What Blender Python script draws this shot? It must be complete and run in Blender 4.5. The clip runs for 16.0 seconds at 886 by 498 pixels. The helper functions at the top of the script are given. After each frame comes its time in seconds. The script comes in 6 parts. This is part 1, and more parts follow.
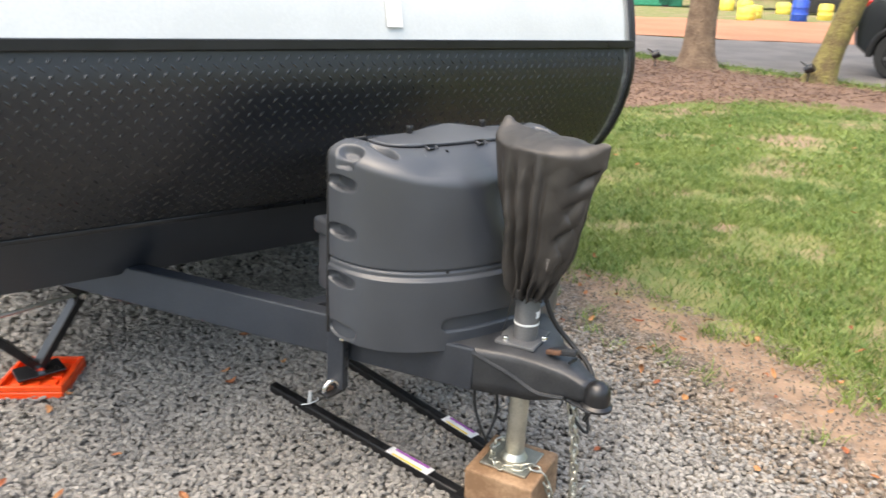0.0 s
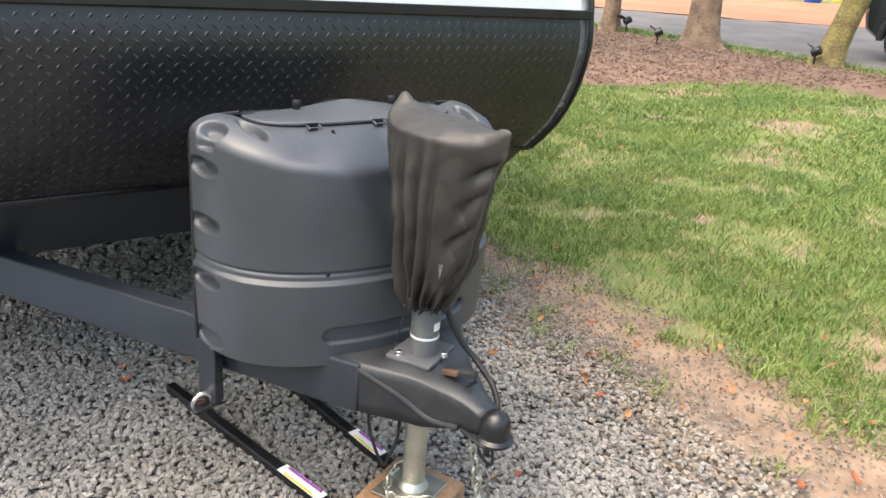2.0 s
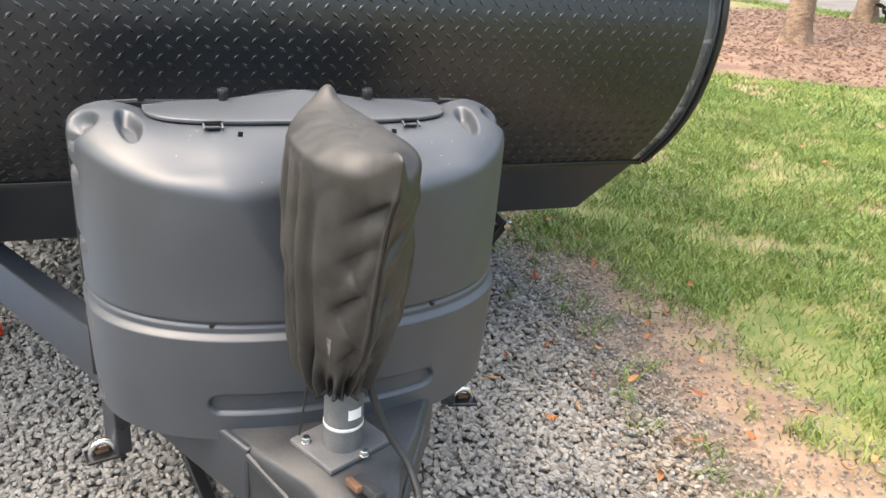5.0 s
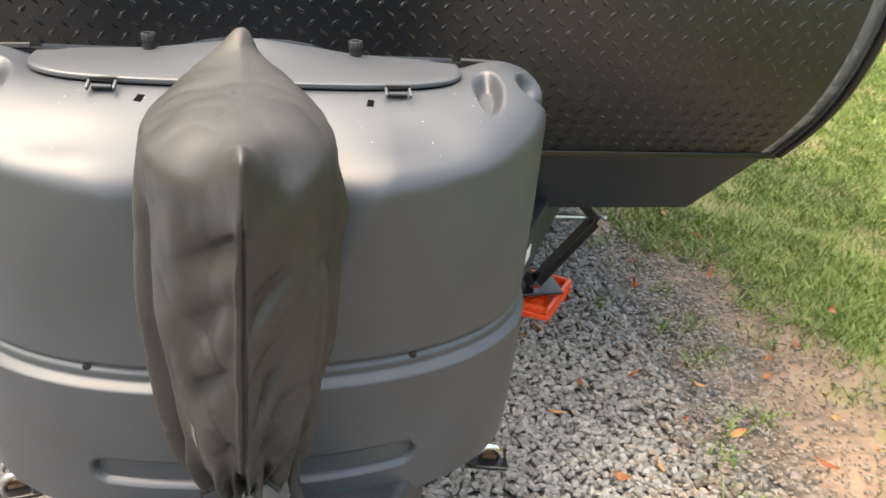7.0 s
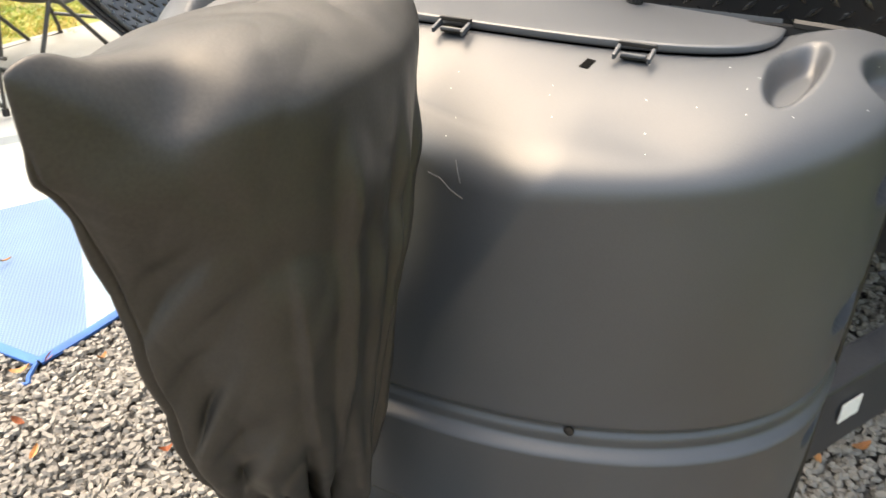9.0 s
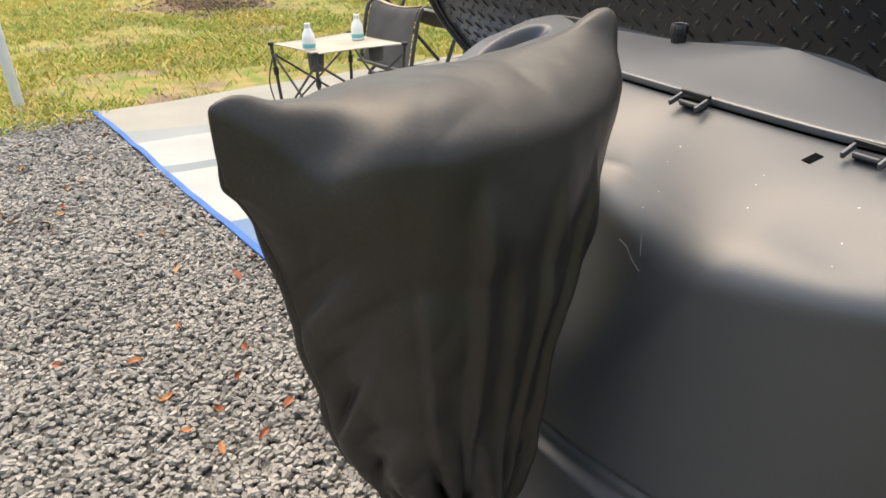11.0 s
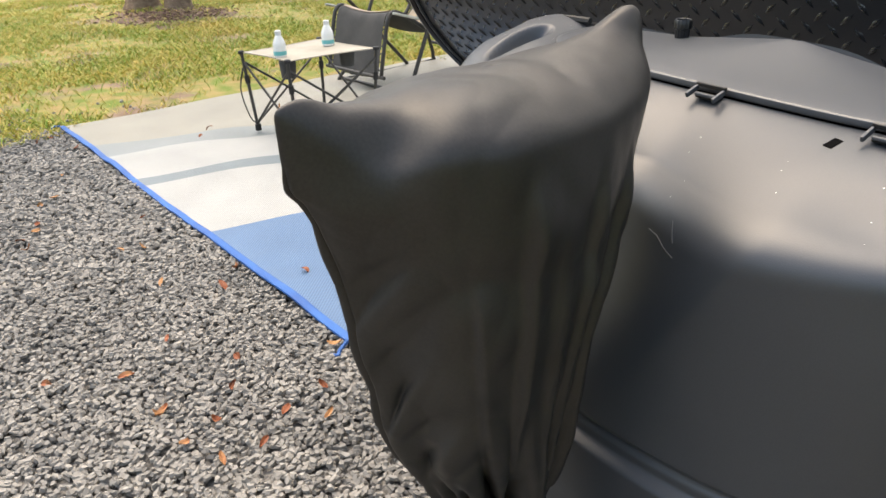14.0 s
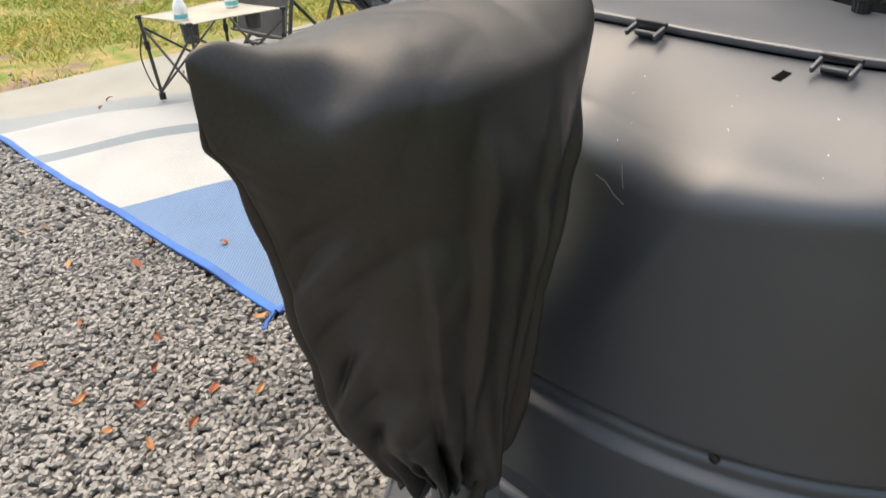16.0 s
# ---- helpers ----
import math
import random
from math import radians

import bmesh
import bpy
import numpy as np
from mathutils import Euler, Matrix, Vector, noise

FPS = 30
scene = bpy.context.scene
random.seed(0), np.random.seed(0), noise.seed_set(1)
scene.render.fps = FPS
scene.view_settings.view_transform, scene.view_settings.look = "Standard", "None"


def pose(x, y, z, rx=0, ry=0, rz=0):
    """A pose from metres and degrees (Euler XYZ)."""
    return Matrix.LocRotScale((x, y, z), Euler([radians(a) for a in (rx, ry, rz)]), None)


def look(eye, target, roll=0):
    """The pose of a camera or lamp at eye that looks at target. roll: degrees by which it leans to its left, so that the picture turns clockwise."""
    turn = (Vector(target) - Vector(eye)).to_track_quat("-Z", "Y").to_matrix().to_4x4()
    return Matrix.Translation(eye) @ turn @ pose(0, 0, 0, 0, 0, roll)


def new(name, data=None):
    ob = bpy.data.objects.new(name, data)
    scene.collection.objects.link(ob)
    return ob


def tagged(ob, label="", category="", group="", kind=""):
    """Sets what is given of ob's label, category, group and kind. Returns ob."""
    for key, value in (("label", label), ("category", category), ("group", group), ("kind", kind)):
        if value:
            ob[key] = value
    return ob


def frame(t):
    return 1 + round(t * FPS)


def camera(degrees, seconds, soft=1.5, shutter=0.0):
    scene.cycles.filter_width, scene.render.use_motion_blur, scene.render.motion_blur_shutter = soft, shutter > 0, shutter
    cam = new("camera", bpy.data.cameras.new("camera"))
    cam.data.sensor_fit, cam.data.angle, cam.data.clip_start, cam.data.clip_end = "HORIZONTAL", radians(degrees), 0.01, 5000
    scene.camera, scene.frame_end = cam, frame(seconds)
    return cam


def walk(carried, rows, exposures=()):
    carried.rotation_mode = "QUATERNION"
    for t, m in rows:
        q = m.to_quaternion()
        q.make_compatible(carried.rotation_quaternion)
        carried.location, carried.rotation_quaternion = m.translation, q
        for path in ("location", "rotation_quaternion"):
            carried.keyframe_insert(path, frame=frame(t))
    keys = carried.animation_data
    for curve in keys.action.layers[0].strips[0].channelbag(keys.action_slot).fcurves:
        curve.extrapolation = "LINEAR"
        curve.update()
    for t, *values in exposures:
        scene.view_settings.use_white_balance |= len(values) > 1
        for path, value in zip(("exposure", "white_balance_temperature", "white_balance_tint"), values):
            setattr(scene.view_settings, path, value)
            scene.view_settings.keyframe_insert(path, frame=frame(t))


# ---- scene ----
cam = camera(58.9, 16.0, shutter=0.3)
PATH = [
    (0, (-1.302, -1.266, 1.371), (-0.112, 0.19, 0.691), 1.2),
    (0.5, (-1.276, -1.148, 1.336), (0.068, 0.145, 0.613), 4.3),
    (1, (-1.195, -1.177, 1.32), (0.135, 0.099, 0.545), 5.0),
    (1.5, (-0.997, -1.244, 1.35), (0.213, 0.162, 0.602), 3.5),
    (2, (-0.919, -1.201, 1.332), (0.246, 0.246, 0.59), 2.8),
    (2.5, (-0.814, -1.031, 1.305), (0.333, 0.416, 0.536), 4.0),
    (3, (-0.71, -0.98, 1.303), (0.389, 0.512, 0.55), 4.5),
    (3.5, (-0.525, -1.028, 1.294), (0.43, 0.563, 0.546), 3.9),
    (4, (-0.419, -1.026, 1.285), (0.447, 0.602, 0.512), 3.4),
    (6.5, (0.005, -0.818, 1.221), (0.415, 0.952, 0.385), 1.8),
    (7, (0.064, -0.673, 1.182), (0.403, 1.086, 0.294), 2.1),
    (7.5, (0.148, -0.606, 1.173), (0.176, 1.186, 0.286), 1.2),
    (8, (0.294, -0.585, 1.177), (-0.223, 1.144, 0.315), 0.2),
    (8.5, (0.33, -0.535, 1.151), (-0.366, 1.114, 0.257), -1.6),
    (9, (0.328, -0.395, 1.094), (-0.514, 1.159, 0.157), -1.1),
    (9.5, (0.322, -0.335, 1.1), (-0.777, 1.037, 0.145), -0.5),
    (10, (0.401, -0.32, 1.118), (-1.001, 0.789, 0.221), -1.3),
    (12.5, (0.46, -0.349, 1.118), (-1.095, 0.605, 0.299), -1.3),
    (13, (0.45, -0.354, 1.123), (-1.096, 0.632, 0.324), -0.9),
    (13.5, (0.446, -0.363, 1.113), (-1.071, 0.654, 0.298), -1.0),
    (14, (0.429, -0.381, 1.121), (-1.05, 0.675, 0.287), -2.6),
    (14.5, (0.394, -0.389, 1.119), (-1.03, 0.73, 0.269), -4.0),
    (15, (0.366, -0.388, 1.119), (-0.988, 0.804, 0.257), -3.1),
    (15.5, (0.37, -0.377, 1.118), (-0.96, 0.838, 0.248), -2.7),
    (16, (0.388, -0.369, 1.099), (-0.933, 0.813, 0.171), -3.1),
]
EXPOSURES = [(0, 1.78, 7250, 10), (2.5, 1.92, 7150, 10), (3.5, 2.1, 7200, 10), (6.5, 2.38, 7850, 10), (7.5, 2.42, 8400, 10), (8.0, 2.32, 8600, 10), (9.0, 2.28, 8400, 10), (9.5, 2.30, 8500, 10), (10.0, 1.86, 8300, 10), (12.5, 1.44, 7500, 10), (16, 1.48, 7600, 10)]
walk(cam, [(t, look(eye, target, roll)) for t, eye, target, roll in PATH], exposures=EXPOSURES)

# ---- world, sun ----
world = bpy.data.worlds.new("world")
scene.world = world
world.use_nodes = True
wn = world.node_tree.nodes
sky = wn.new("ShaderNodeTexSky")
sky.sky_type, sky.sun_disc = "NISHITA", False
SUN_ELEV, SUN_ROT = radians(66), radians(276)
sky.sun_elevation, sky.sun_rotation = SUN_ELEV, SUN_ROT
sky.air_density, sky.dust_density = 1.3, 4.0
wn["Background"].inputs[1].default_value = 0.15
world.node_tree.links.new(sky.outputs[0], wn["Background"].inputs[0])
sun = new("sun", bpy.data.lights.new("sun", "SUN"))
sun.data.energy, sun.data.angle, sun.data.color = 1.15, radians(75), (1.0, 0.985, 0.965)
sun.matrix_world = Matrix.Rotation(-SUN_ROT, 4, "Z") @ Matrix.Rotation(SUN_ELEV - radians(90), 4, "X")


# ---- materials ----
def mat(name, c1, c2=None, rough=0.5, metal=0.0, scale=8.0, fine=120.0, bump=0.15, rough_var=0.08, coord="Object", dist=0.002, spread=(0.35, 0.65), by_piece=0.0, spec=0.5, coat=0.0):
    """Two colours mixed by broad and fine noise, with relief and uneven gloss."""
    m = bpy.data.materials.new(name)
    m.use_nodes = True
    n, l = m.node_tree.nodes, m.node_tree.links
    b = n["Principled BSDF"]
    tc = n.new("ShaderNodeTexCoord")
    big, small = n.new("ShaderNodeTexNoise"), n.new("ShaderNodeTexNoise")
    for tex, s in ((big, scale), (small, fine)):
        tex.inputs["Scale"].default_value = s
        tex.inputs["Detail"].default_value = 4
        l.new(tc.outputs[coord], tex.inputs["Vector"])
    add = n.new("ShaderNodeMath")
    add.operation = "ADD"
    l.new(big.outputs["Fac"], add.inputs[0])
    mul = n.new("ShaderNodeMath")
    mul.operation, mul.inputs[1].default_value = "MULTIPLY_ADD", 0.5
    mul.inputs[2].default_value = -0.25
    l.new(small.outputs["Fac"], mul.inputs[0])
    l.new(mul.outputs[0], add.inputs[1])
    ramp = n.new("ShaderNodeValToRGB")
    ramp.color_ramp.elements[0].position, ramp.color_ramp.elements[1].position = spread
    ramp.color_ramp.elements[0].color = (*c1, 1)
    ramp.color_ramp.elements[1].color = (*(c2 or tuple(v * 1.25 for v in c1)), 1)
    if by_piece:
        geo = n.new("ShaderNodeNewGeometry")
        mx = n.new("ShaderNodeMath")
        mx.operation, mx.inputs[1].default_value = "MULTIPLY_ADD", by_piece
        l.new(geo.outputs["Random Per Island"], mx.inputs[0])
        l.new(add.outputs[0], mx.inputs[2])
        sub = n.new("ShaderNodeMath")
        sub.operation, sub.inputs[1].default_value = "SUBTRACT", by_piece / 2
        l.new(mx.outputs[0], sub.inputs[0])
        l.new(sub.outputs[0], ramp.inputs[0])
    else:
        l.new(add.outputs[0], ramp.inputs[0])
    l.new(ramp.outputs[0], b.inputs["Base Color"])
    r = n.new("ShaderNodeMath")
    r.operation, r.inputs[1].default_value, r.inputs[2].default_value = "MULTIPLY_ADD", 2 * rough_var, rough - rough_var
    l.new(big.outputs["Fac"], r.inputs[0])
    l.new(r.outputs[0], b.inputs["Roughness"])
    b.inputs["Metallic"].default_value = metal
    b.inputs["Specular IOR Level"].default_value = spec
    b.inputs["Coat Weight"].default_value = coat
    if bump:
        bp = n.new("ShaderNodeBump")
        bp.inputs["Strength"].default_value, bp.inputs["Distance"].default_value = bump, dist
        l.new(small.outputs["Fac"], bp.inputs["Height"])
        l.new(bp.outputs[0], b.inputs["Normal"])
    return m


M_COVER = mat("grey_plastic", (0.035, 0.040, 0.048), (0.046, 0.052, 0.061), spec=0.75, rough=0.46, scale=5, fine=900, bump=0.12, dist=0.0006)
M_LID = mat("grey_plastic_lid", (0.049, 0.054, 0.062), (0.062, 0.067, 0.076), spec=0.75, rough=0.40, scale=6, fine=900, bump=0.12, dist=0.0006)
M_VINYL = mat("grey_vinyl", (0.018, 0.0165, 0.0152), (0.032, 0.0288, 0.0262), rough=0.47, scale=9, fine=420, bump=0.12, dist=0.0008)
M_PLATE = mat("black_plate", (0.010, 0.0113, 0.014), (0.014, 0.0155, 0.019), spec=0.7, rough=0.36, scale=3, fine=300, bump=0.05, dist=0.0006)
M_TREAD = mat("black_tread", (0.014, 0.015, 0.017), (0.024, 0.025, 0.027), spec=0.8, rough=0.24, scale=3, fine=300, bump=0.05, dist=0.0006)
M_FRAME = mat("black_steel", (0.017, 0.021, 0.028), (0.026, 0.031, 0.039), spec=0.6, rough=0.40, scale=7, fine=160, bump=0.15, dist=0.001)
M_COUPLER = mat("worn_black_steel", (0.015, 0.017, 0.020), (0.031, 0.033, 0.036), rough=0.45, scale=12, fine=200, bump=0.2, dist=0.001)
M_BLACK = mat("gloss_black", (0.008, 0.008, 0.009), (0.013, 0.013, 0.014), rough=0.3, scale=10, fine=200, bump=0.05)
M_RUBBER = mat("black_rubber", (0.010, 0.010, 0.010), (0.018, 0.018, 0.018), rough=0.6, scale=20, fine=300, bump=0.1)
M_GREYPALE = mat("worn_vinyl", (0.075, 0.07, 0.065), (0.20, 0.185, 0.17), rough=0.5, scale=60, fine=300, bump=0.1)
# near-black colour for the shade inside the cover's slots
M_HOLESHADE = mat("opening_shade", (0.002, 0.002, 0.002), (0.003, 0.003, 0.003), rough=0.9, bump=0, spec=0.05)
M_JACK = mat("grey_jack_paint", (0.085, 0.088, 0.09), (0.12, 0.122, 0.125), rough=0.4, scale=15, fine=250, bump=0.08)
M_ZINC = mat("zinc_steel", (0.42, 0.42, 0.36), (0.58, 0.57, 0.50), rough=0.38, metal=0.9, scale=18, fine=220, bump=0.12)
M_CHROME = mat("bright_steel", (0.55, 0.55, 0.53), (0.75, 0.74, 0.72), rough=0.22, metal=1.0, scale=25, fine=300, bump=0.05)
M_RUST = mat("rusty_steel", (0.085, 0.042, 0.024), (0.16, 0.080, 0.045), rough=0.7, scale=40, fine=250, bump=0.3)
M_WHITE = mat("white_paint", (0.60, 0.62, 0.61), (0.67, 0.69, 0.68), rough=0.4, scale=3, fine=120, bump=0.04)
M_LABEL = mat("white_label", (0.72, 0.72, 0.70), (0.82, 0.82, 0.80), rough=0.45, scale=20, fine=200, bump=0.02)
M_YELLOW = mat("yellow_print", (0.75, 0.55, 0.05), (0.8, 0.6, 0.08), rough=0.45)
M_PURPLE = mat("purple_print", (0.28, 0.06, 0.32), (0.33, 0.08, 0.36), rough=0.45)
M_RED = mat("red_print", (0.5, 0.12, 0.05), (0.55, 0.15, 0.06), rough=0.45)
M_GREYPRINT = mat("grey_print", (0.2, 0.2, 0.2), (0.25, 0.25, 0.25), rough=0.45)
M_ORANGE = mat("orange_plastic", (0.80, 0.060, 0.008), (0.86, 0.085, 0.015), rough=0.4, scale=12, fine=200, bump=0.08)
M_WOOD = mat("weathered_timber", (0.20, 0.115, 0.06), (0.34, 0.22, 0.13), rough=0.75, scale=9, fine=90, bump=0.5, dist=0.003)
M_BARK = mat("bark", (0.13, 0.085, 0.055), (0.26, 0.185, 0.125), rough=0.9, scale=5, fine=28, bump=0.9, dist=0.03)
M_MOSSBARK = mat("mossy_bark", (0.13, 0.095, 0.045), (0.22, 0.19, 0.06), rough=0.9, scale=5, fine=28, bump=0.9, dist=0.03)
M_LEAF = mat("tree_leaf", (0.035, 0.075, 0.015), (0.075, 0.13, 0.03), rough=0.55, scale=2, fine=30, bump=0, by_piece=0.5, coord="Generated")
M_MULCH = mat("bark_mulch", (0.115, 0.066, 0.044), (0.205, 0.128, 0.088), rough=0.95, scale=3, fine=25, bump=0.9, dist=0.02)
M_MULCHBIT = mat("mulch_chip", (0.115, 0.068, 0.046), (0.225, 0.145, 0.10), rough=0.9, scale=3, fine=40, bump=0.2, by_piece=0.7)
M_DRIVE = mat("grey_gravel_drive", (0.125, 0.112, 0.10), (0.19, 0.168, 0.15), rough=0.95, scale=1.2, fine=45, bump=0.6, dist=0.01)
M_CLAY = mat("clay_road", (0.30, 0.130, 0.066), (0.38, 0.180, 0.100), rough=0.95, scale=0.5, fine=12, bump=0.3, dist=0.01)
M_STONE = mat("crushed_stone", (0.115, 0.110, 0.101), (0.35, 0.329, 0.294), rough=0.8, scale=3, fine=70, bump=0.3, dist=0.004, by_piece=0.5, spread=(0.05, 0.95), rough_var=0.1)
M_EARTHSTONE = mat("earthy_stone", (0.105, 0.085, 0.066), (0.30, 0.245, 0.19), rough=0.85, scale=3, fine=70, bump=0.3, dist=0.004, by_piece=0.8, spread=(0.10, 0.90))
M_LEAFDRY = mat("dry_leaf", (0.24, 0.070, 0.026), (0.38, 0.19, 0.075), rough=0.7, scale=10, fine=80, bump=0.2, by_piece=0.6)
M_GRASS = mat("grass_blade", (0.060, 0.125, 0.018), (0.215, 0.275, 0.062), rough=0.5, scale=1.2, fine=9, bump=0, by_piece=0.6, spread=(0.2, 0.9))
M_GRASSDRY = mat("dry_grass_blade", (0.17, 0.29, 0.016), (0.62, 0.44, 0.105), rough=0.6, scale=1.5, fine=9, bump=0, by_piece=0.8, spread=(0.2, 0.9))
M_TYRE = mat("tyre_rubber", (0.018, 0.018, 0.018), (0.03, 0.03, 0.03), rough=0.75, fine=60, bump=0.3)
M_CARBLACK = mat("black_car_paint", (0.006, 0.006, 0.007), (0.008, 0.008, 0.009), rough=0.12, bump=0, coat=0.8, rough_var=0.02)
M_GLASSDARK = mat("dark_car_glass", (0.004, 0.005, 0.006), (0.006, 0.007, 0.008), rough=0.05, bump=0, rough_var=0.01)
M_TAILRED = mat("red_lamp_plastic", (0.4, 0.02, 0.015), (0.5, 0.03, 0.02), rough=0.15, bump=0)
M_BLUE = mat("blue_plastic", (0.02, 0.07, 0.42), (0.03, 0.10, 0.52), rough=0.4, bump=0.05)
M_YBARREL = mat("yellow_plastic", (0.72, 0.58, 0.08), (0.8, 0.66, 0.14), rough=0.5, bump=0.05)
M_GREENBOX = mat("green_plastic", (0.02, 0.22, 0.13), (0.03, 0.28, 0.17), rough=0.5, bump=0.05)
M_TABLE = mat("table_fabric", (0.33, 0.30, 0.245), (0.41, 0.375, 0.31), rough=0.9, scale=6, fine=500, bump=0.2, dist=0.0006)
M_MESH = mat("grey_mesh_fabric", (0.045, 0.045, 0.045), (0.075, 0.073, 0.07), rough=0.85, fine=600, bump=0.3, dist=0.0008)
M_CUSHION = mat("tan_fabric", (0.36, 0.29, 0.21), (0.46, 0.38, 0.28), rough=0.9, fine=300, bump=0.2)
M_TUBE = mat("dark_powder_coat", (0.030, 0.028, 0.026), (0.050, 0.047, 0.043), rough=0.4, bump=0.05)
M_BOTTLE = mat("white_bottle", (0.72, 0.74, 0.72), (0.8, 0.82, 0.8), rough=0.25, bump=0)
M_TEAL = mat("teal_label", (0.10, 0.42, 0.44), (0.14, 0.48, 0.5), rough=0.4, bump=0)
M_BLUETRIM = mat("blue_binding", (0.014, 0.085, 0.30), (0.026, 0.13, 0.40), rough=0.7, scale=8, fine=400, bump=0.25, dist=0.001)


def ground_material():
    """Soil under the gravel and the grass; which one shows follows the edges of the pad, uneven by noise."""
    m = bpy.data.materials.new("ground_soil")
    m.use_nodes = True
    n, l = m.node_tree.nodes, m.node_tree.links
    b = n["Principled BSDF"]
    geo = n.new("ShaderNodeNewGeometry")
    sep = n.new("ShaderNodeSeparateXYZ")
    l.new(geo.outputs["Position"], sep.inputs[0])

    def noise_tex(scale, detail=5):
        t = n.new("ShaderNodeTexNoise")
        t.inputs["Scale"].default_value, t.inputs["Detail"].default_value = scale, detail
        l.new(geo.outputs["Position"], t.inputs["Vector"])
        return t

    def ramp(src, p0, c0, p1, c1):
        r = n.new("ShaderNodeValToRGB")
        e = r.color_ramp.elements
        e[0].position, e[0].color, e[1].position, e[1].color = p0, (*c0, 1), p1, (*c1, 1)
        l.new(src, r.inputs[0])
        return r.outputs[0]

    def mixed(fac, a, c):
        x = n.new("ShaderNodeMix")
        x.data_type = "RGBA"
        l.new(fac, x.inputs[0])
        l.new(a, x.inputs[6])
        l.new(c, x.inputs[7])
        return x.outputs[2]

    def math_node(op, a, c):
        x = n.new("ShaderNodeMath")
        x.operation = op
        for k, v in enumerate((a, c)):
            if isinstance(v, (int, float)):
                x.inputs[k].default_value = v
            else:
                l.new(v, x.inputs[k])
        return x.outputs[0]

    fine, mid, broad = noise_tex(60), noise_tex(7), noise_tex(1.6)
    cells = n.new("ShaderNodeTexVoronoi")
    cells.inputs["Scale"].default_value = 42
    l.new(geo.outputs["Position"], cells.inputs["Vector"])
    split = n.new("ShaderNodeSeparateColor")
    l.new(cells.outputs["Color"], split.inputs[0])
    # stones darken towards their rims: the shade of the gaps is in the colour
    stones = math_node("MULTIPLY", split.outputs[0], math_node("SUBTRACT", 1.15, cells.outputs["Distance"]))
    gravel = ramp(stones, 0.1, (0.060, 0.058, 0.055), 0.9, (0.33, 0.315, 0.29))
    dirt = ramp(mid.outputs["Fac"], 0.3, (0.175, 0.115, 0.075), 0.7, (0.300, 0.205, 0.138))
    turf = ramp(mid.outputs["Fac"], 0.35, (0.09, 0.125, 0.028), 0.7, (0.21, 0.185, 0.075))
    straw = ramp(mid.outputs["Fac"], 0.35, (0.135, 0.19, 0.022), 0.65, (0.35, 0.245, 0.09))
    straw = mixed(ramp(broad.outputs["Fac"], 0.54, (0, 0, 0), 0.62, (1, 1, 1)), straw, dirt)
    turf = mixed(ramp(broad.outputs["Fac"], 0.53, (0, 0, 0), 0.62, (1, 1, 1)), turf, dirt)
    x_off = math_node("ADD", sep.outputs[0], math_node("MULTIPLY", math_node("SUBTRACT", mid.outputs["Fac"], 0.5), 0.7))
    slant = math_node("SUBTRACT", x_off, math_node("MULTIPLY", math_node("MINIMUM", math_node("MAXIMUM", sep.outputs[1], -1.0), 1.2), 0.20))
    right_dirt = ramp(math_node("SUBTRACT", slant, 0.60), 0.25, (0, 0, 0), 0.5, (1, 1, 1))
    right_turf = ramp(math_node("SUBTRACT", x_off, 1.2), 0.15, (0, 0, 0), 0.3, (1, 1, 1))
    left_turf = ramp(math_node("SUBTRACT", math_node("MULTIPLY", x_off, -1.0), 4.0), 0.1, (0, 0, 0), 0.3, (1, 1, 1))
    col = mixed(right_dirt, gravel, dirt)
    col = mixed(right_turf, col, turf)
    col = mixed(left_turf, col, straw)
    l.new(col, b.inputs["Base Color"])
    b.inputs["Roughness"].default_value = 0.95
    bp = n.new("ShaderNodeBump")
    bp.inputs["Strength"].default_value, bp.inputs["Distance"].default_value = 0.6, 0.012
    l.new(fine.outputs["Fac"], bp.inputs["Height"])
    l.new(bp.outputs[0], b.inputs["Normal"])
    return m


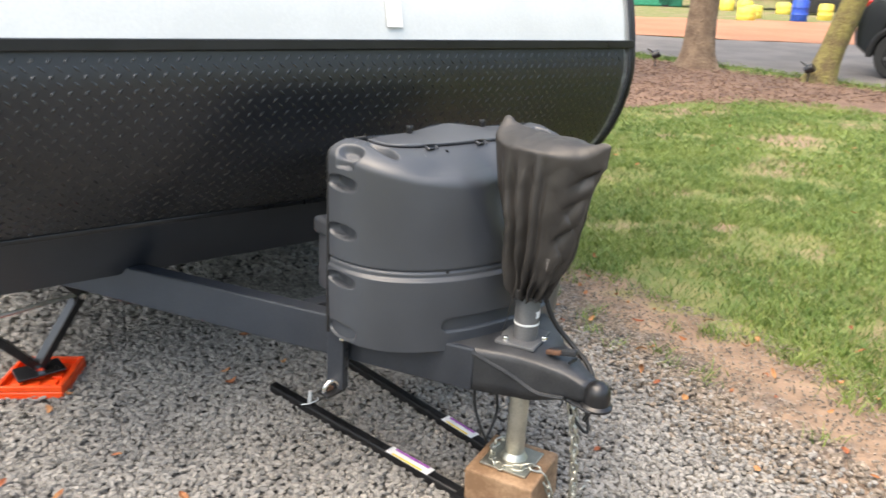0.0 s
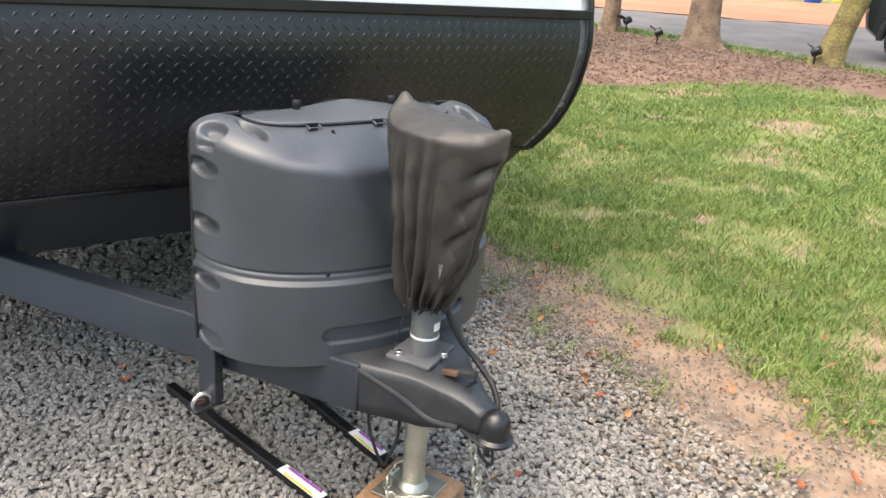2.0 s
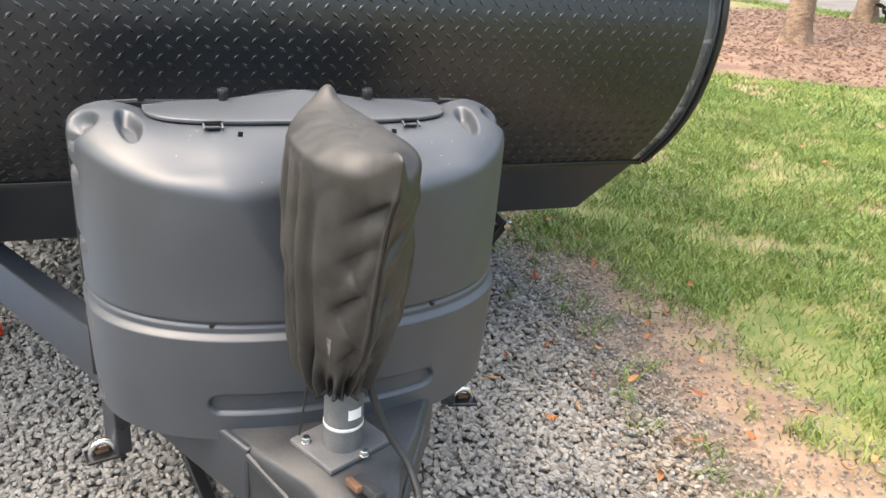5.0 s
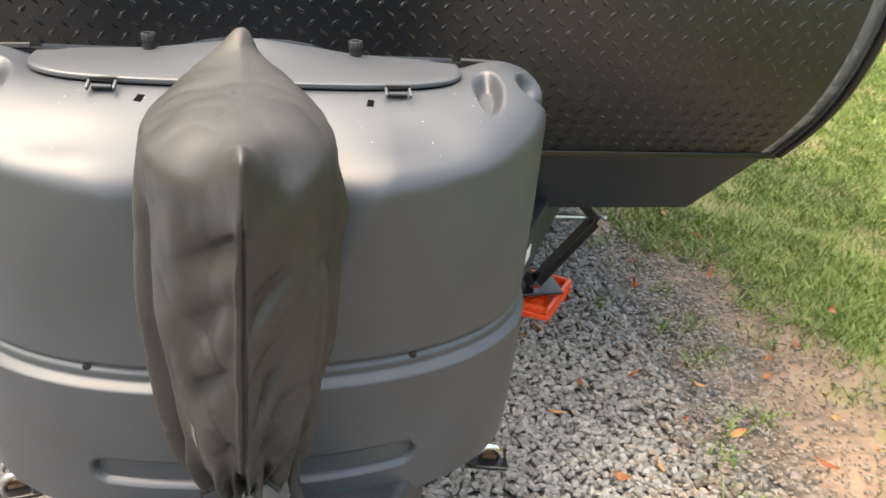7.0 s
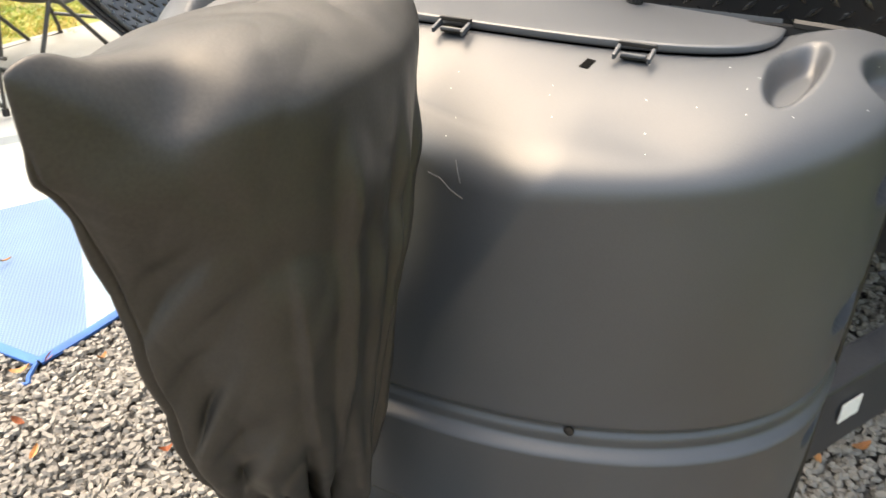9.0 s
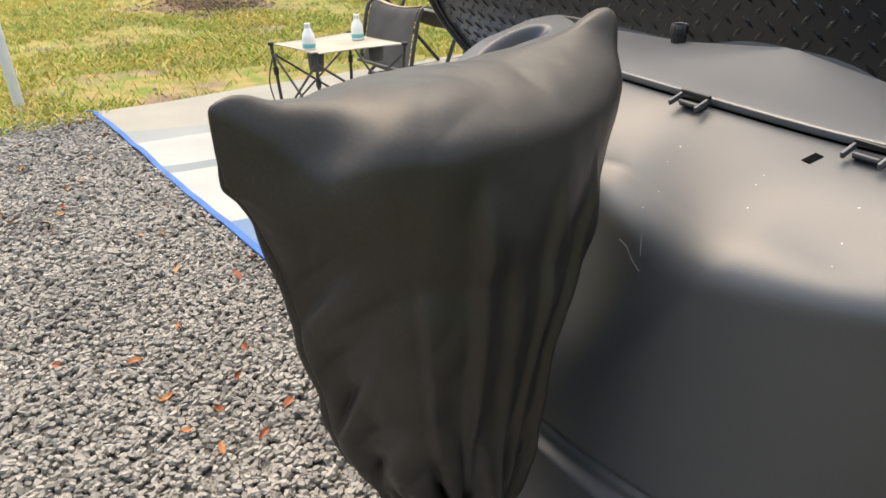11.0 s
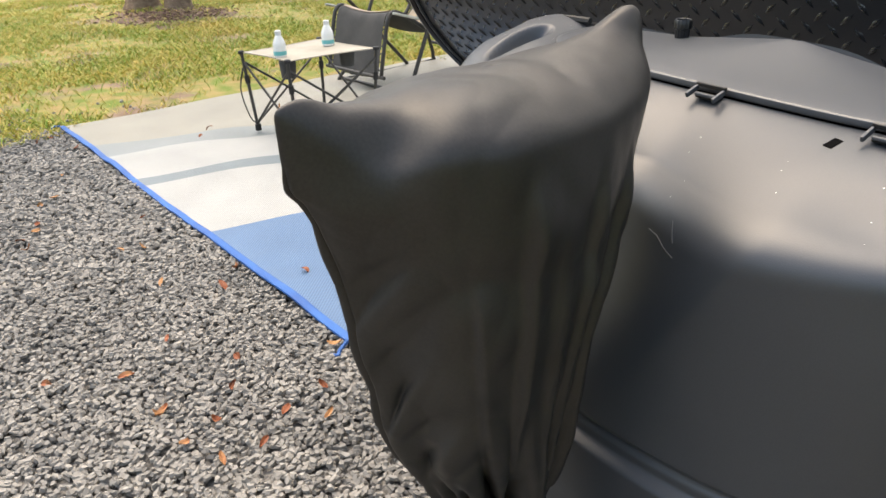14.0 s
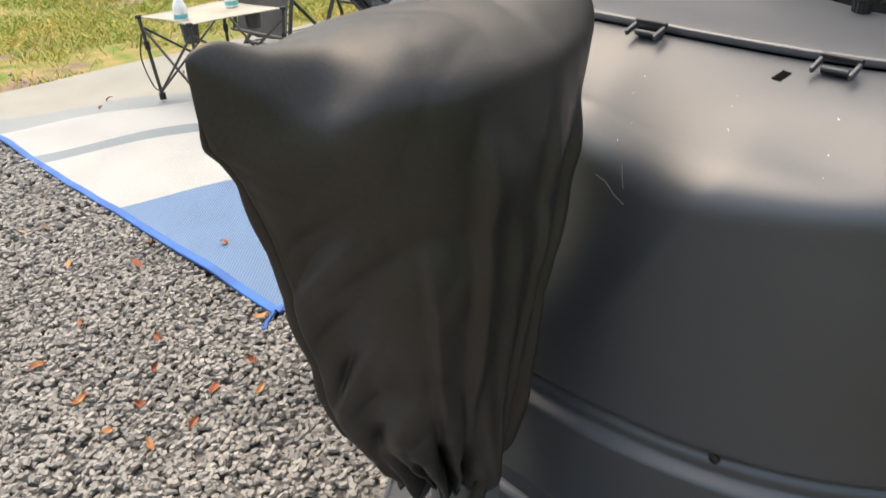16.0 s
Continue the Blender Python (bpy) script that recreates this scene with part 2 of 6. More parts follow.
def rug_material():
    """Woven plastic mat: a wavy pattern of blue, pale blue, white and cream bands with a fine weave."""
    m = bpy.data.materials.new("woven_mat")
    m.use_nodes = True
    n, l = m.node_tree.nodes, m.node_tree.links
    b = n["Principled BSDF"]
    geo = n.new("ShaderNodeNewGeometry")
    sep = n.new("ShaderNodeSeparateXYZ")
    l.new(geo.outputs["Position"], sep.inputs[0])

    def math_node(op, a, c, d=0.0):
        x = n.new("ShaderNodeMath")
        x.operation = op
        for k, v in enumerate((a, c, d)):
            if isinstance(v, (int, float)):
                x.inputs[k].default_value = v
            else:
                l.new(v, x.inputs[k])
        return x.outputs[0]

    sway = math_node("SINE", math_node("MULTIPLY", sep.outputs[1], 5.0), 0.0)
    across = math_node("ADD", math_node("MULTIPLY", sep.outputs[0], -1.0), math_node("MULTIPLY", sway, 0.03))
    along = math_node("MULTIPLY", math_node("MINIMUM", sep.outputs[1], 1.6), 0.33)
    pos = math_node("DIVIDE", math_node("SUBTRACT", math_node("ADD", across, along), 1.1), 3.2)
    r = n.new("ShaderNodeValToRGB")
    r.color_ramp.interpolation = "CONSTANT"
    stops = [(0.0, (0.075, 0.150, 0.270)), (0.394, (0.335, 0.34, 0.325)), (0.612, (0.15, 0.185, 0.20)), (0.648, (0.335, 0.34, 0.325)), (0.775, (0.21, 0.235, 0.235)), (0.84, (0.27, 0.257, 0.212))]
    e = r.color_ramp.elements
    e[0].color = (*stops[0][1], 1)
    e[1].position, e[1].color = stops[1][0], (*stops[1][1], 1)
    for p, c in stops[2:]:
        k = e.new(p)
        k.color = (*c, 1)
    l.new(pos, r.inputs[0])
    # pale blue wedge crossing the near end
    lower = math_node("ADD", math_node("MULTIPLY_ADD", sep.outputs[0], 0.79, 0.352), sep.outputs[1])
    upper = math_node("ADD", math_node("MULTIPLY_ADD", sep.outputs[0], 0.50, -0.505), sep.outputs[1])
    wedge = math_node("MULTIPLY", math_node("GREATER_THAN", lower, 0.0), math_node("LESS_THAN", upper, 0.0))
    first = math_node("LESS_THAN", pos, 0.394)
    mx = n.new("ShaderNodeMix")
    mx.data_type = "RGBA"
    l.new(math_node("MULTIPLY", wedge, first), mx.inputs[0])
    l.new(r.outputs[0], mx.inputs[6])
    mx.inputs[7].default_value = (0.20, 0.285, 0.36, 1)
    weave = math_node("MULTIPLY", math_node("SINE", math_node("MULTIPLY", sep.outputs[0], 520.0), 0.0), math_node("SINE", math_node("MULTIPLY", sep.outputs[1], 520.0), 0.0))
    dirt = n.new("ShaderNodeTexNoise")
    dirt.inputs["Scale"].default_value = 3.5
    l.new(geo.outputs["Position"], dirt.inputs["Vector"])
    shade = math_node("ADD", math_node("MULTIPLY", weave, 0.28), math_node("MULTIPLY_ADD", dirt.outputs["Fac"], 0.35, 0.78))
    mul = n.new("ShaderNodeMix")
    mul.data_type, mul.blend_type = "RGBA", "MULTIPLY"
    mul.inputs[0].default_value = 1.0
    l.new(mx.outputs[2], mul.inputs[6])
    comb = n.new("ShaderNodeCombineXYZ")
    for k in range(3):
        l.new(shade, comb.inputs[k])
    l.new(comb.outputs[0], mul.inputs[7])
    l.new(mul.outputs[2], b.inputs["Base Color"])
    b.inputs["Roughness"].default_value = 0.55
    bp = n.new("ShaderNodeBump")
    bp.inputs["Strength"].default_value, bp.inputs["Distance"].default_value = 0.4, 0.0015
    l.new(weave, bp.inputs["Height"])
    l.new(bp.outputs[0], b.inputs["Normal"])
    return m


M_GROUND, M_RUG = ground_material(), rug_material()


# ---- building helpers ----
def mesh_object(name, verts, faces, material, parent=None, label="", smooth=True):
    """One mesh object from arrays of corners and faces."""
    me = bpy.data.meshes.new(name)
    me.from_pydata([tuple(v) for v in verts], [], [tuple(f) for f in faces])
    me.materials.append(material)
    me.polygons.foreach_set("use_smooth", [smooth] * len(me.polygons))
    me.update()
    ob = new(name, me)
    ob.parent = parent
    return tagged(ob, label)


def part(name, bm, material, parent=None, label="", smooth=True):
    """A bmesh as one mesh object under a thing or a part."""
    bmesh.ops.recalc_face_normals(bm, faces=bm.faces)
    me = bpy.data.meshes.new(name)
    crisp = [not e.smooth for e in bm.edges]
    bm.to_mesh(me)
    bm.free()
    me.materials.append(material)
    me.polygons.foreach_set("use_smooth", [smooth] * len(me.polygons))
    if smooth:
        me.set_sharp_from_angle(angle=radians(38))
        if any(crisp):
            for e, c in zip(me.edges, crisp):
                e.use_edge_sharp = e.use_edge_sharp or c
    ob = new(name, me)
    ob.parent = parent
    return tagged(ob, label)


# the trailer stands a little askew on the sloping pad
LEAN_DEG = 2.4


def thing(name, label, category, at=(0, 0, 0), rz=0.0, group="", kind="", lean=0.0):
    ob = new(name)
    ob.matrix_world = pose(0, 0, lean, 0, LEAN_DEG if lean else 0, 0) @ pose(0, 0, -lean) @ pose(*at, 0, 0, rz)
    ob.empty_display_size = 0.1
    return tagged(ob, label, category, group, kind)


def box(bm, size, at=(0, 0, 0), rot=(0, 0, 0), bevel=0.003, seg=2, turn=None):
    m = (turn if turn is not None else pose(*at, *rot)) @ Matrix.Diagonal((*size, 1))
    before = set(bm.faces)
    made = bmesh.ops.create_cube(bm, size=1, matrix=m)
    if bevel:
        edges = {e for v in made["verts"] for e in v.link_edges}
        bmesh.ops.bevel(bm, geom=list(edges), offset=bevel, segments=seg, affect="EDGES", profile=0.5)
        # the six flat sides keep crisp shading
        for f in sorted((f for f in bm.faces if f not in before), key=lambda f: -f.calc_area())[:6]:
            for e in f.edges:
                e.smooth = False
    return bm


def B(*args, **kw):
    return box(bmesh.new(), *args, **kw)


def tube(bm, pts, r, n=10, cap=True):
    """A round bar along points; r is one radius or one for each point."""
    pts = [Vector(p) for p in pts]
    rs = [r] * len(pts) if isinstance(r, (int, float)) else list(r)
    rings, side = [], None
    for k, p in enumerate(pts):
        d = (pts[min(k + 1, len(pts) - 1)] - pts[max(k - 1, 0)]).normalized()
        if side is None:
            side = d.orthogonal().normalized()
        side = (side - d * side.dot(d)).normalized()
        up = d.cross(side)
        rings.append([bm.verts.new(p + rs[k] * (math.cos(2 * math.pi * j / n) * side + math.sin(2 * math.pi * j / n) * up)) for j in range(n)])
    for a, c in zip(rings, rings[1:]):
        for j in range(n):
            bm.faces.new((a[j], a[(j + 1) % n], c[(j + 1) % n], c[j]))
    if cap:
        bm.faces.new(rings[0][::-1])
        bm.faces.new(rings[-1])
    return bm


def T(pts, r, n=10):
    return tube(bmesh.new(), pts, r, n)


def lathe(bm, prof, at=(0, 0, 0), n=24, turn=None):
    """A turned body from pairs of radius and height."""
    m = turn if turn is not None else Matrix.Translation(at)
    rings = [[bm.verts.new(m @ Vector((r * math.cos(2 * math.pi * j / n), r * math.sin(2 * math.pi * j / n), z))) for j in range(n)] for r, z in prof]
    for a, c in zip(rings, rings[1:]):
        for j in range(n):
            bm.faces.new((a[j], a[(j + 1) % n], c[(j + 1) % n], c[j]))
    bm.faces.new(rings[0][::-1])
    bm.faces.new(rings[-1])
    return bm


def smooth_path(pts, k=8):
    """A Catmull-Rom curve through points."""
    p = [Vector(q) for q in pts]
    p = [2 * p[0] - p[1], *p, 2 * p[-1] - p[-2]]
    out = []
    for i in range(1, len(p) - 2):
        for s in range(k):
            t = s / k
            out.append(0.5 * ((2 * p[i]) + (p[i + 1] - p[i - 1]) * t + (2 * p[i - 1] - 5 * p[i] + 4 * p[i + 1] - p[i + 2]) * t * t + (3 * p[i] - p[i - 1] - 3 * p[i + 1] + p[i + 2]) * t ** 3))
    return [*out, p[-2]]


def grid_faces(nu, nv, closed=False):
    f = []
    for i in range(nv - 1):
        for j in range(nu if closed else nu - 1):
            a, c = i * nu + j, i * nu + (j + 1) % nu
            f.append((a, c, c + nu, a + nu))
    return f


def sstep(a, b, x):
    t = np.clip((x - a) / (b - a), 0, 1)
    return t * t * (3 - 2 * t)


def prism(bm, outline, z0, z1):
    """An upright solid over a flat outline."""
    lo = [bm.verts.new((x, y, z0)) for x, y in outline]
    hi = [bm.verts.new((x, y, z1)) for x, y in outline]
    bm.faces.new(lo[::-1])
    bm.faces.new(hi)
    for k in range(len(lo)):
        j = (k + 1) % len(lo)
        bm.faces.new((lo[k], lo[j], hi[j], hi[k]))
    return bm


# ---- the ground ----
def build_ground():
    xs = np.concatenate([[-400, -120, -40], np.arange(-14, 26.1, 1.0), [45, 120, 400]])
    ys = np.concatenate([[-400, -120, -40], np.arange(-12, 24.1, 1.0), [45, 120, 400]])
    v = [(x, y, 0.0) for y in ys for x in xs]
    tagged(mesh_object("ground", v, grid_faces(len(xs), len(ys)), M_GROUND), "uneven ground of gravel, bare dirt and patchy turf", "ground", kind="structure")


def ragged_patch(name, outline, z, material, label, category, wob=0.25, seed=3):
    """A flat bed with an uneven rim, a little above the ground."""
    rnd = random.Random(seed)
    pts = []
    for k, (x, y) in enumerate(outline):
        x2, y2 = outline[(k + 1) % len(outline)]
        steps = max(2, int(math.hypot(x2 - x, y2 - y) / 0.8))
        for s in range(steps):
            t = s / steps
            pts.append((x + (x2 - x) * t + rnd.uniform(-wob, wob), y + (y2 - y) * t + rnd.uniform(-wob, wob)))
    bm = bmesh.new()
    lo = [bm.verts.new((x, y, -0.01)) for x, y in pts]
    hi = [bm.verts.new((x * 0.995, y * 0.995, z)) for x, y in pts]
    bm.faces.new(hi)
    for k in range(len(lo)):
        j = (k + 1) % len(lo)
        bm.faces.new((lo[k], lo[j], hi[j], hi[k]))
    tagged(part(name, bm, material), label, category, kind="structure")


build_ground()
ragged_patch("mulch_bed", [(3.2, 5.9), (5.1, 4.2), (6.1, 3.85), (6.9, 3.1), (7.2, 2.2), (7.5, 0.6), (8.3, -0.6), (9.0, 1.5), (9.2, 3.4), (9.35, 5.1), (9.55, 6.4), (9.6, 7.9), (7.5, 10.2), (5.0, 12.0)], 0.005, M_MULCH, "reddish-brown bark mulch bed round the tree trunks", "mulch bed")
ragged_patch("driveway", [(6.0, 16.0), (9.4, 10.2), (10.0, 7.8), (9.95, 6.2), (9.75, 5.0), (9.5, 3.2), (9.3, 1.2), (8.9, -1.5), (12.5, -3.0), (19.0, 0.5), (16.0, 5.5), (13.6, 9.0), (10.0, 17.0)], 0.016, M_DRIVE, "grey gravel driveway beside the mulch bed", "driveway", wob=0.12, seed=5)
ragged_patch("clay_track", [(10.3, 17.0), (13.4, 9.6), (15.8, 6.0), (18.8, 1.5), (24.0, -2.0), (25.5, 6.5), (20.8, 12.0), (18.0, 16.5), (15.0, 22.0), (11.0, 28.0), (6.0, 28.0)], 0.02, M_CLAY, "bare orange clay track beyond the driveway", "track", wob=0.3, seed=7)


# ---- the trailer ----
SIDE = 1.11
# outline of the nose in y and z, from the lower lip up
NOSE = [(0.828, 0.668), (0.757, 0.737), (0.695, 0.812), (0.650, 0.897), (0.624, 0.982), (0.612, 1.065), (0.621, 1.145)]
NOSE_UP = [(0.623, 1.168), (0.650, 1.292), (0.725, 1.54), (0.86, 1.89), (1.05, 2.29), (1.25, 2.54), (1.50, 2.66)]


def nose_curve(n):
    c = [(p.x, p.y) for p in smooth_path([(y, z, 0) for y, z in NOSE], 12)]
    d = np.r_[0, np.cumsum(np.hypot(*np.diff(np.array(c), axis=0).T))]
    s = np.linspace(0, d[-1], n)
    return np.interp(s, d, [p[0] for p in c]), np.interp(s, d, [p[1] for p in c]), s


def build_trailer():
    body = thing("travel_trailer", "black and white travel trailer with a diamond-plate nose", "trailer", lean=0.9)
    y, z, s = nose_curve(40)
    xs = np.linspace(-SIDE, SIDE, 30)
    v = [(x, y[k], z[k]) for k in range(40) for x in xs]
    front = mesh_object("nose_plate", v, grid_faces(30, 40), M_PLATE, body, "black diamond-plate nose sheet")
    # raised lozenges, turned by turns
    ty, tz = np.gradient(y, s), np.gradient(z, s)
    verts, faces = [], []
    pitch = 0.0360
    rows = int(s[-1] / (pitch * 0.5))
    for r in range(rows):
        q = 0.02 + r * pitch * 0.5
        if q > s[-1] - 0.015:
            break
        py, pz, dy, dz = (np.interp(q, s, a) for a in (y, z, ty, tz))
        t = Vector((0, dy, dz)).normalized()
        nrm = Vector((0, -dz, dy)).normalized()
        for c in range(int(2 * SIDE / pitch) - 2):
            x = -SIDE + 0.045 + (c + 0.5 * (r % 2)) * pitch
            sg = 1 if r % 2 == 0 else -1
            a = (Vector((1, 0, 0)) + sg * t).normalized()
            w = a.cross(nrm)
            o = Vector((x, py, pz))
            b = len(verts)
            L, W, Hh = 0.0128, 0.0040, 0.0028
            verts += [o - a * L, o + w * W, o + a * L, o - w * W, o + nrm * Hh - a * L * 0.55, o + nrm * Hh + a * L * 0.55]
            faces += [(b, b + 1, b + 5, b + 4), (b + 1, b + 2, b + 5), (b + 2, b + 3, b + 4, b + 5), (b + 3, b, b + 4)]
    tagged(mesh_object("tread", verts, faces, M_TREAD, front, "raised diamond tread"), kind="stuff")
    # white front above, with the roof and the far walls
    up = [(p.x, p.y) for p in smooth_path([(a, b, 0) for a, b in NOSE_UP], 8)]
    v = [(x, a, b) for a, b in up for x in np.linspace(-SIDE, SIDE, 12)]
    mesh_object("front_sheet", v, grid_faces(12, len(up)), M_WHITE, body, "smooth white front sheet")
    for sx in (-1, 1):
        bm = bmesh.new()
        prof = [*zip(y, z), *up, (6.5, 2.66), (6.5, 0.66), (0.86, 0.668)]
        a = [bm.verts.new((sx * SIDE, p, q)) for p, q in prof]
        c = [bm.verts.new((sx * (SIDE - 0.04), p, q)) for p, q in prof]
        bm.faces.new(a)
        bm.faces.new(c)
        for k in range(len(a)):
            j = (k + 1) % len(a)
            bm.faces.new((a[k], a[j], c[j], c[k]))
        part("side_wall", bm, M_WHITE, body, "white side wall", smooth=False)
        # corner moulding along the nose
        edge = [(sx * (SIDE + 0.004), p - 0.004, q) for p, q in [*zip(y, z)][::3] + up[1::4]]
        bm = bmesh.new()
        tube(bm, edge, 0.011, 8)
        part("corner_moulding", bm, M_BLACK, body, "black corner moulding")
        bm = bmesh.new()
        tube(bm, [(px - sx * 0.02, py - 0.004, pz) for px, py, pz in edge], 0.004, 6)
        part("moulding_bead", bm, M_FRAME, body)
    part("roof", B((2 * SIDE, 5.0, 0.05), (0, 4.0, 2.65), bevel=0.01), M_WHITE, body, "white roof")
    part("rear_wall", B((2 * SIDE, 0.05, 2.0), (0, 6.48, 1.6), bevel=0.01), M_WHITE, body)
    # strip between black and white
    part("belt_strip", B((2 * SIDE, 0.012, 0.028), (0, 0.613, 1.157), (-4, 0, 0), bevel=0.003), M_BLACK, body, "black belt moulding")
    bm = bmesh.new()
    box(bm, (2 * SIDE, 0.022, 0.014), (0, 0.835, 0.662), bevel=0.003)
    part("lower_lip", bm, M_BLACK, body, "black folded lower lip")
    # sloped belly panel below the lip
    bm = bmesh.new()
    q = [(-SIDE + 0.01, 0.848, 0.656), (SIDE - 0.01, 0.848, 0.656), (1.02, 0.995, 0.466), (-1.02, 0.995, 0.466)]
    t = [bm.verts.new(p) for p in q]
    u = [bm.verts.new((a, b + 0.03, c)) for a, b, c in q]
    bm.faces.new(t)
    bm.faces.new(u)
    for k in range(4):
        j = (k + 1) % 4
        bm.faces.new((t[k], t[j], u[j], u[k]))
    part("belly_panel", bm, M_FRAME, body, "dark sheet-metal belly panel", smooth=False)
    part("underbelly", B((2 * SIDE - 0.2, 5.3, 0.03), (0, 3.78, 0.490), bevel=0), M_BLACK, body, "dark underbelly", smooth=False)
    # warning sticker above the belt
    part("sticker", B((0.055, 0.002, 0.11), (0.037, 0.6365, 1.257), (-14, 0, 0), bevel=0), M_LABEL, body, "white warning sticker", smooth=False)
    part("sticker_band", B((0.053, 0.002, 0.016), (0.037, 0.6475, 1.304), (-14, 0, 0), bevel=0), M_RED, body, smooth=False)
    for k in range(8):
        part("text_bar", B((0.046, 0.002, 0.004), (0.037, 0.6300 + 0.0026 * k, 1.217 + 0.010 * k), (-14, 0, 0), bevel=0), M_GREYPRINT, body, smooth=False)
    # hitch frame
    for sx in (-1, 1):
        a, c = Vector((sx * 0.108, 0.03, 0.424)), Vector((sx * 0.823, 1.35, 0.440))
        d = c - a
        m = Matrix.Translation((a + c) / 2) @ d.to_track_quat("Y", "Z").to_matrix().to_4x4()
        part("frame_rail", box(bmesh.new(), (0.052, d.length, 0.115), turn=m, bevel=0.006), M_FRAME, body, "black steel hitch frame rail")
        for off in (0.30, 0.62):
            p = a.lerp(c, off * 0.55 + 0.245)
            mm = m.copy()
            mm.translation = p + Vector((sx * 0.0275, -0.012, 0.01))
            if sx > 0:
                part("decal", box(bmesh.new(), (0.0015, 0.045, 0.030), turn=mm, bevel=0), M_LABEL, body, "white sticker", smooth=False)
    part("cross_bar", B((0.62, 0.05, 0.05), (0, 0.52, 0.445), bevel=0.005), M_FRAME, body, "black steel cross bar")
    return body


build_trailer()


# ---- coupler and jack ----
def build_coupler():
    c = thing("hitch_coupler", "worn black steel ball coupler on the trailer tongue", "coupler", lean=0.5)
    # pressed housing: wide at the back, narrowing to the nose
    ys = np.linspace(0.13, -0.235, 24)
    half = np.interp(ys, [-0.235, -0.19, -0.08, 0.0, 0.13], [0.026, 0.034, 0.078, 0.132, 0.205])
    top = np.interp(ys, [-0.235, -0.16, -0.05, 0.13], [0.458, 0.474, 0.482, 0.484])
    low = np.interp(ys, [-0.235, -0.19, -0.10, 0.13], [0.418, 0.405, 0.372, 0.366])
    v = []
    for k in range(24):
        h, t, b = half[k], top[k], low[k]
        ring = [(-h, b), (-h, b + 0.25 * (t - b)), (-h * 1.02, t - 0.02), (-h * 0.985, t - 0.006), (-h * 0.92, t), (h * 0.92, t), (h * 0.985, t - 0.006), (h * 1.02, t - 0.02), (h, b + 0.25 * (t - b)), (h, b)]
        v += [(x, ys[k], z) for x, z in ring]
    n = 10
    f = grid_faces(n, 24, closed=True)
    f += [tuple(range(n))[::-1], tuple(range(23 * n, 24 * n))]
    mesh_object("housing", v, f, M_COUPLER, c, "pressed black steel housing")
    ball = lathe(bmesh.new(), [(0.002, 0.034), (0.012, 0.032), (0.022, 0.025), (0.029, 0.014), (0.031, 0.0), (0.031, -0.02), (0.038, -0.026), (0.038, -0.032), (0.0300, -0.033)], (0, -0.256, 0.438), 28)
    part("socket", ball, M_BLACK, c, "glossy black ball socket")
    part("flange_lip", B((0.080, 0.075, 0.006), (0, -0.232, 0.407), bevel=0.002), M_COUPLER, c)
    for sx in (-1, 1):
        rib = [(sx * 0.146, 0.02, 0.470), (sx * 0.093, -0.06, 0.43), (sx * 0.062, -0.12, 0.400), (sx * 0.040, -0.19, 0.410)]
        part("pressed_rib", T(smooth_path(rib, 6), 0.006, 8), M_COUPLER, c)
    part("latch_lever", B((0.020, 0.075, 0.016), (0.006, -0.135, 0.497), (-14, 0, 12), bevel=0.004), M_COUPLER, c, "worn latch lever")
    part("latch_rust", B((0.012, 0.040, 0.012), (-0.012, -0.120, 0.494), (-14, 0, 12), bevel=0.003), M_RUST, c, "rusty latch bracket")
    part("latch_pin", T([(0.02, -0.165, 0.487), (-0.012, -0.172, 0.487)], 0.004, 8), M_BLACK, c)
    return c


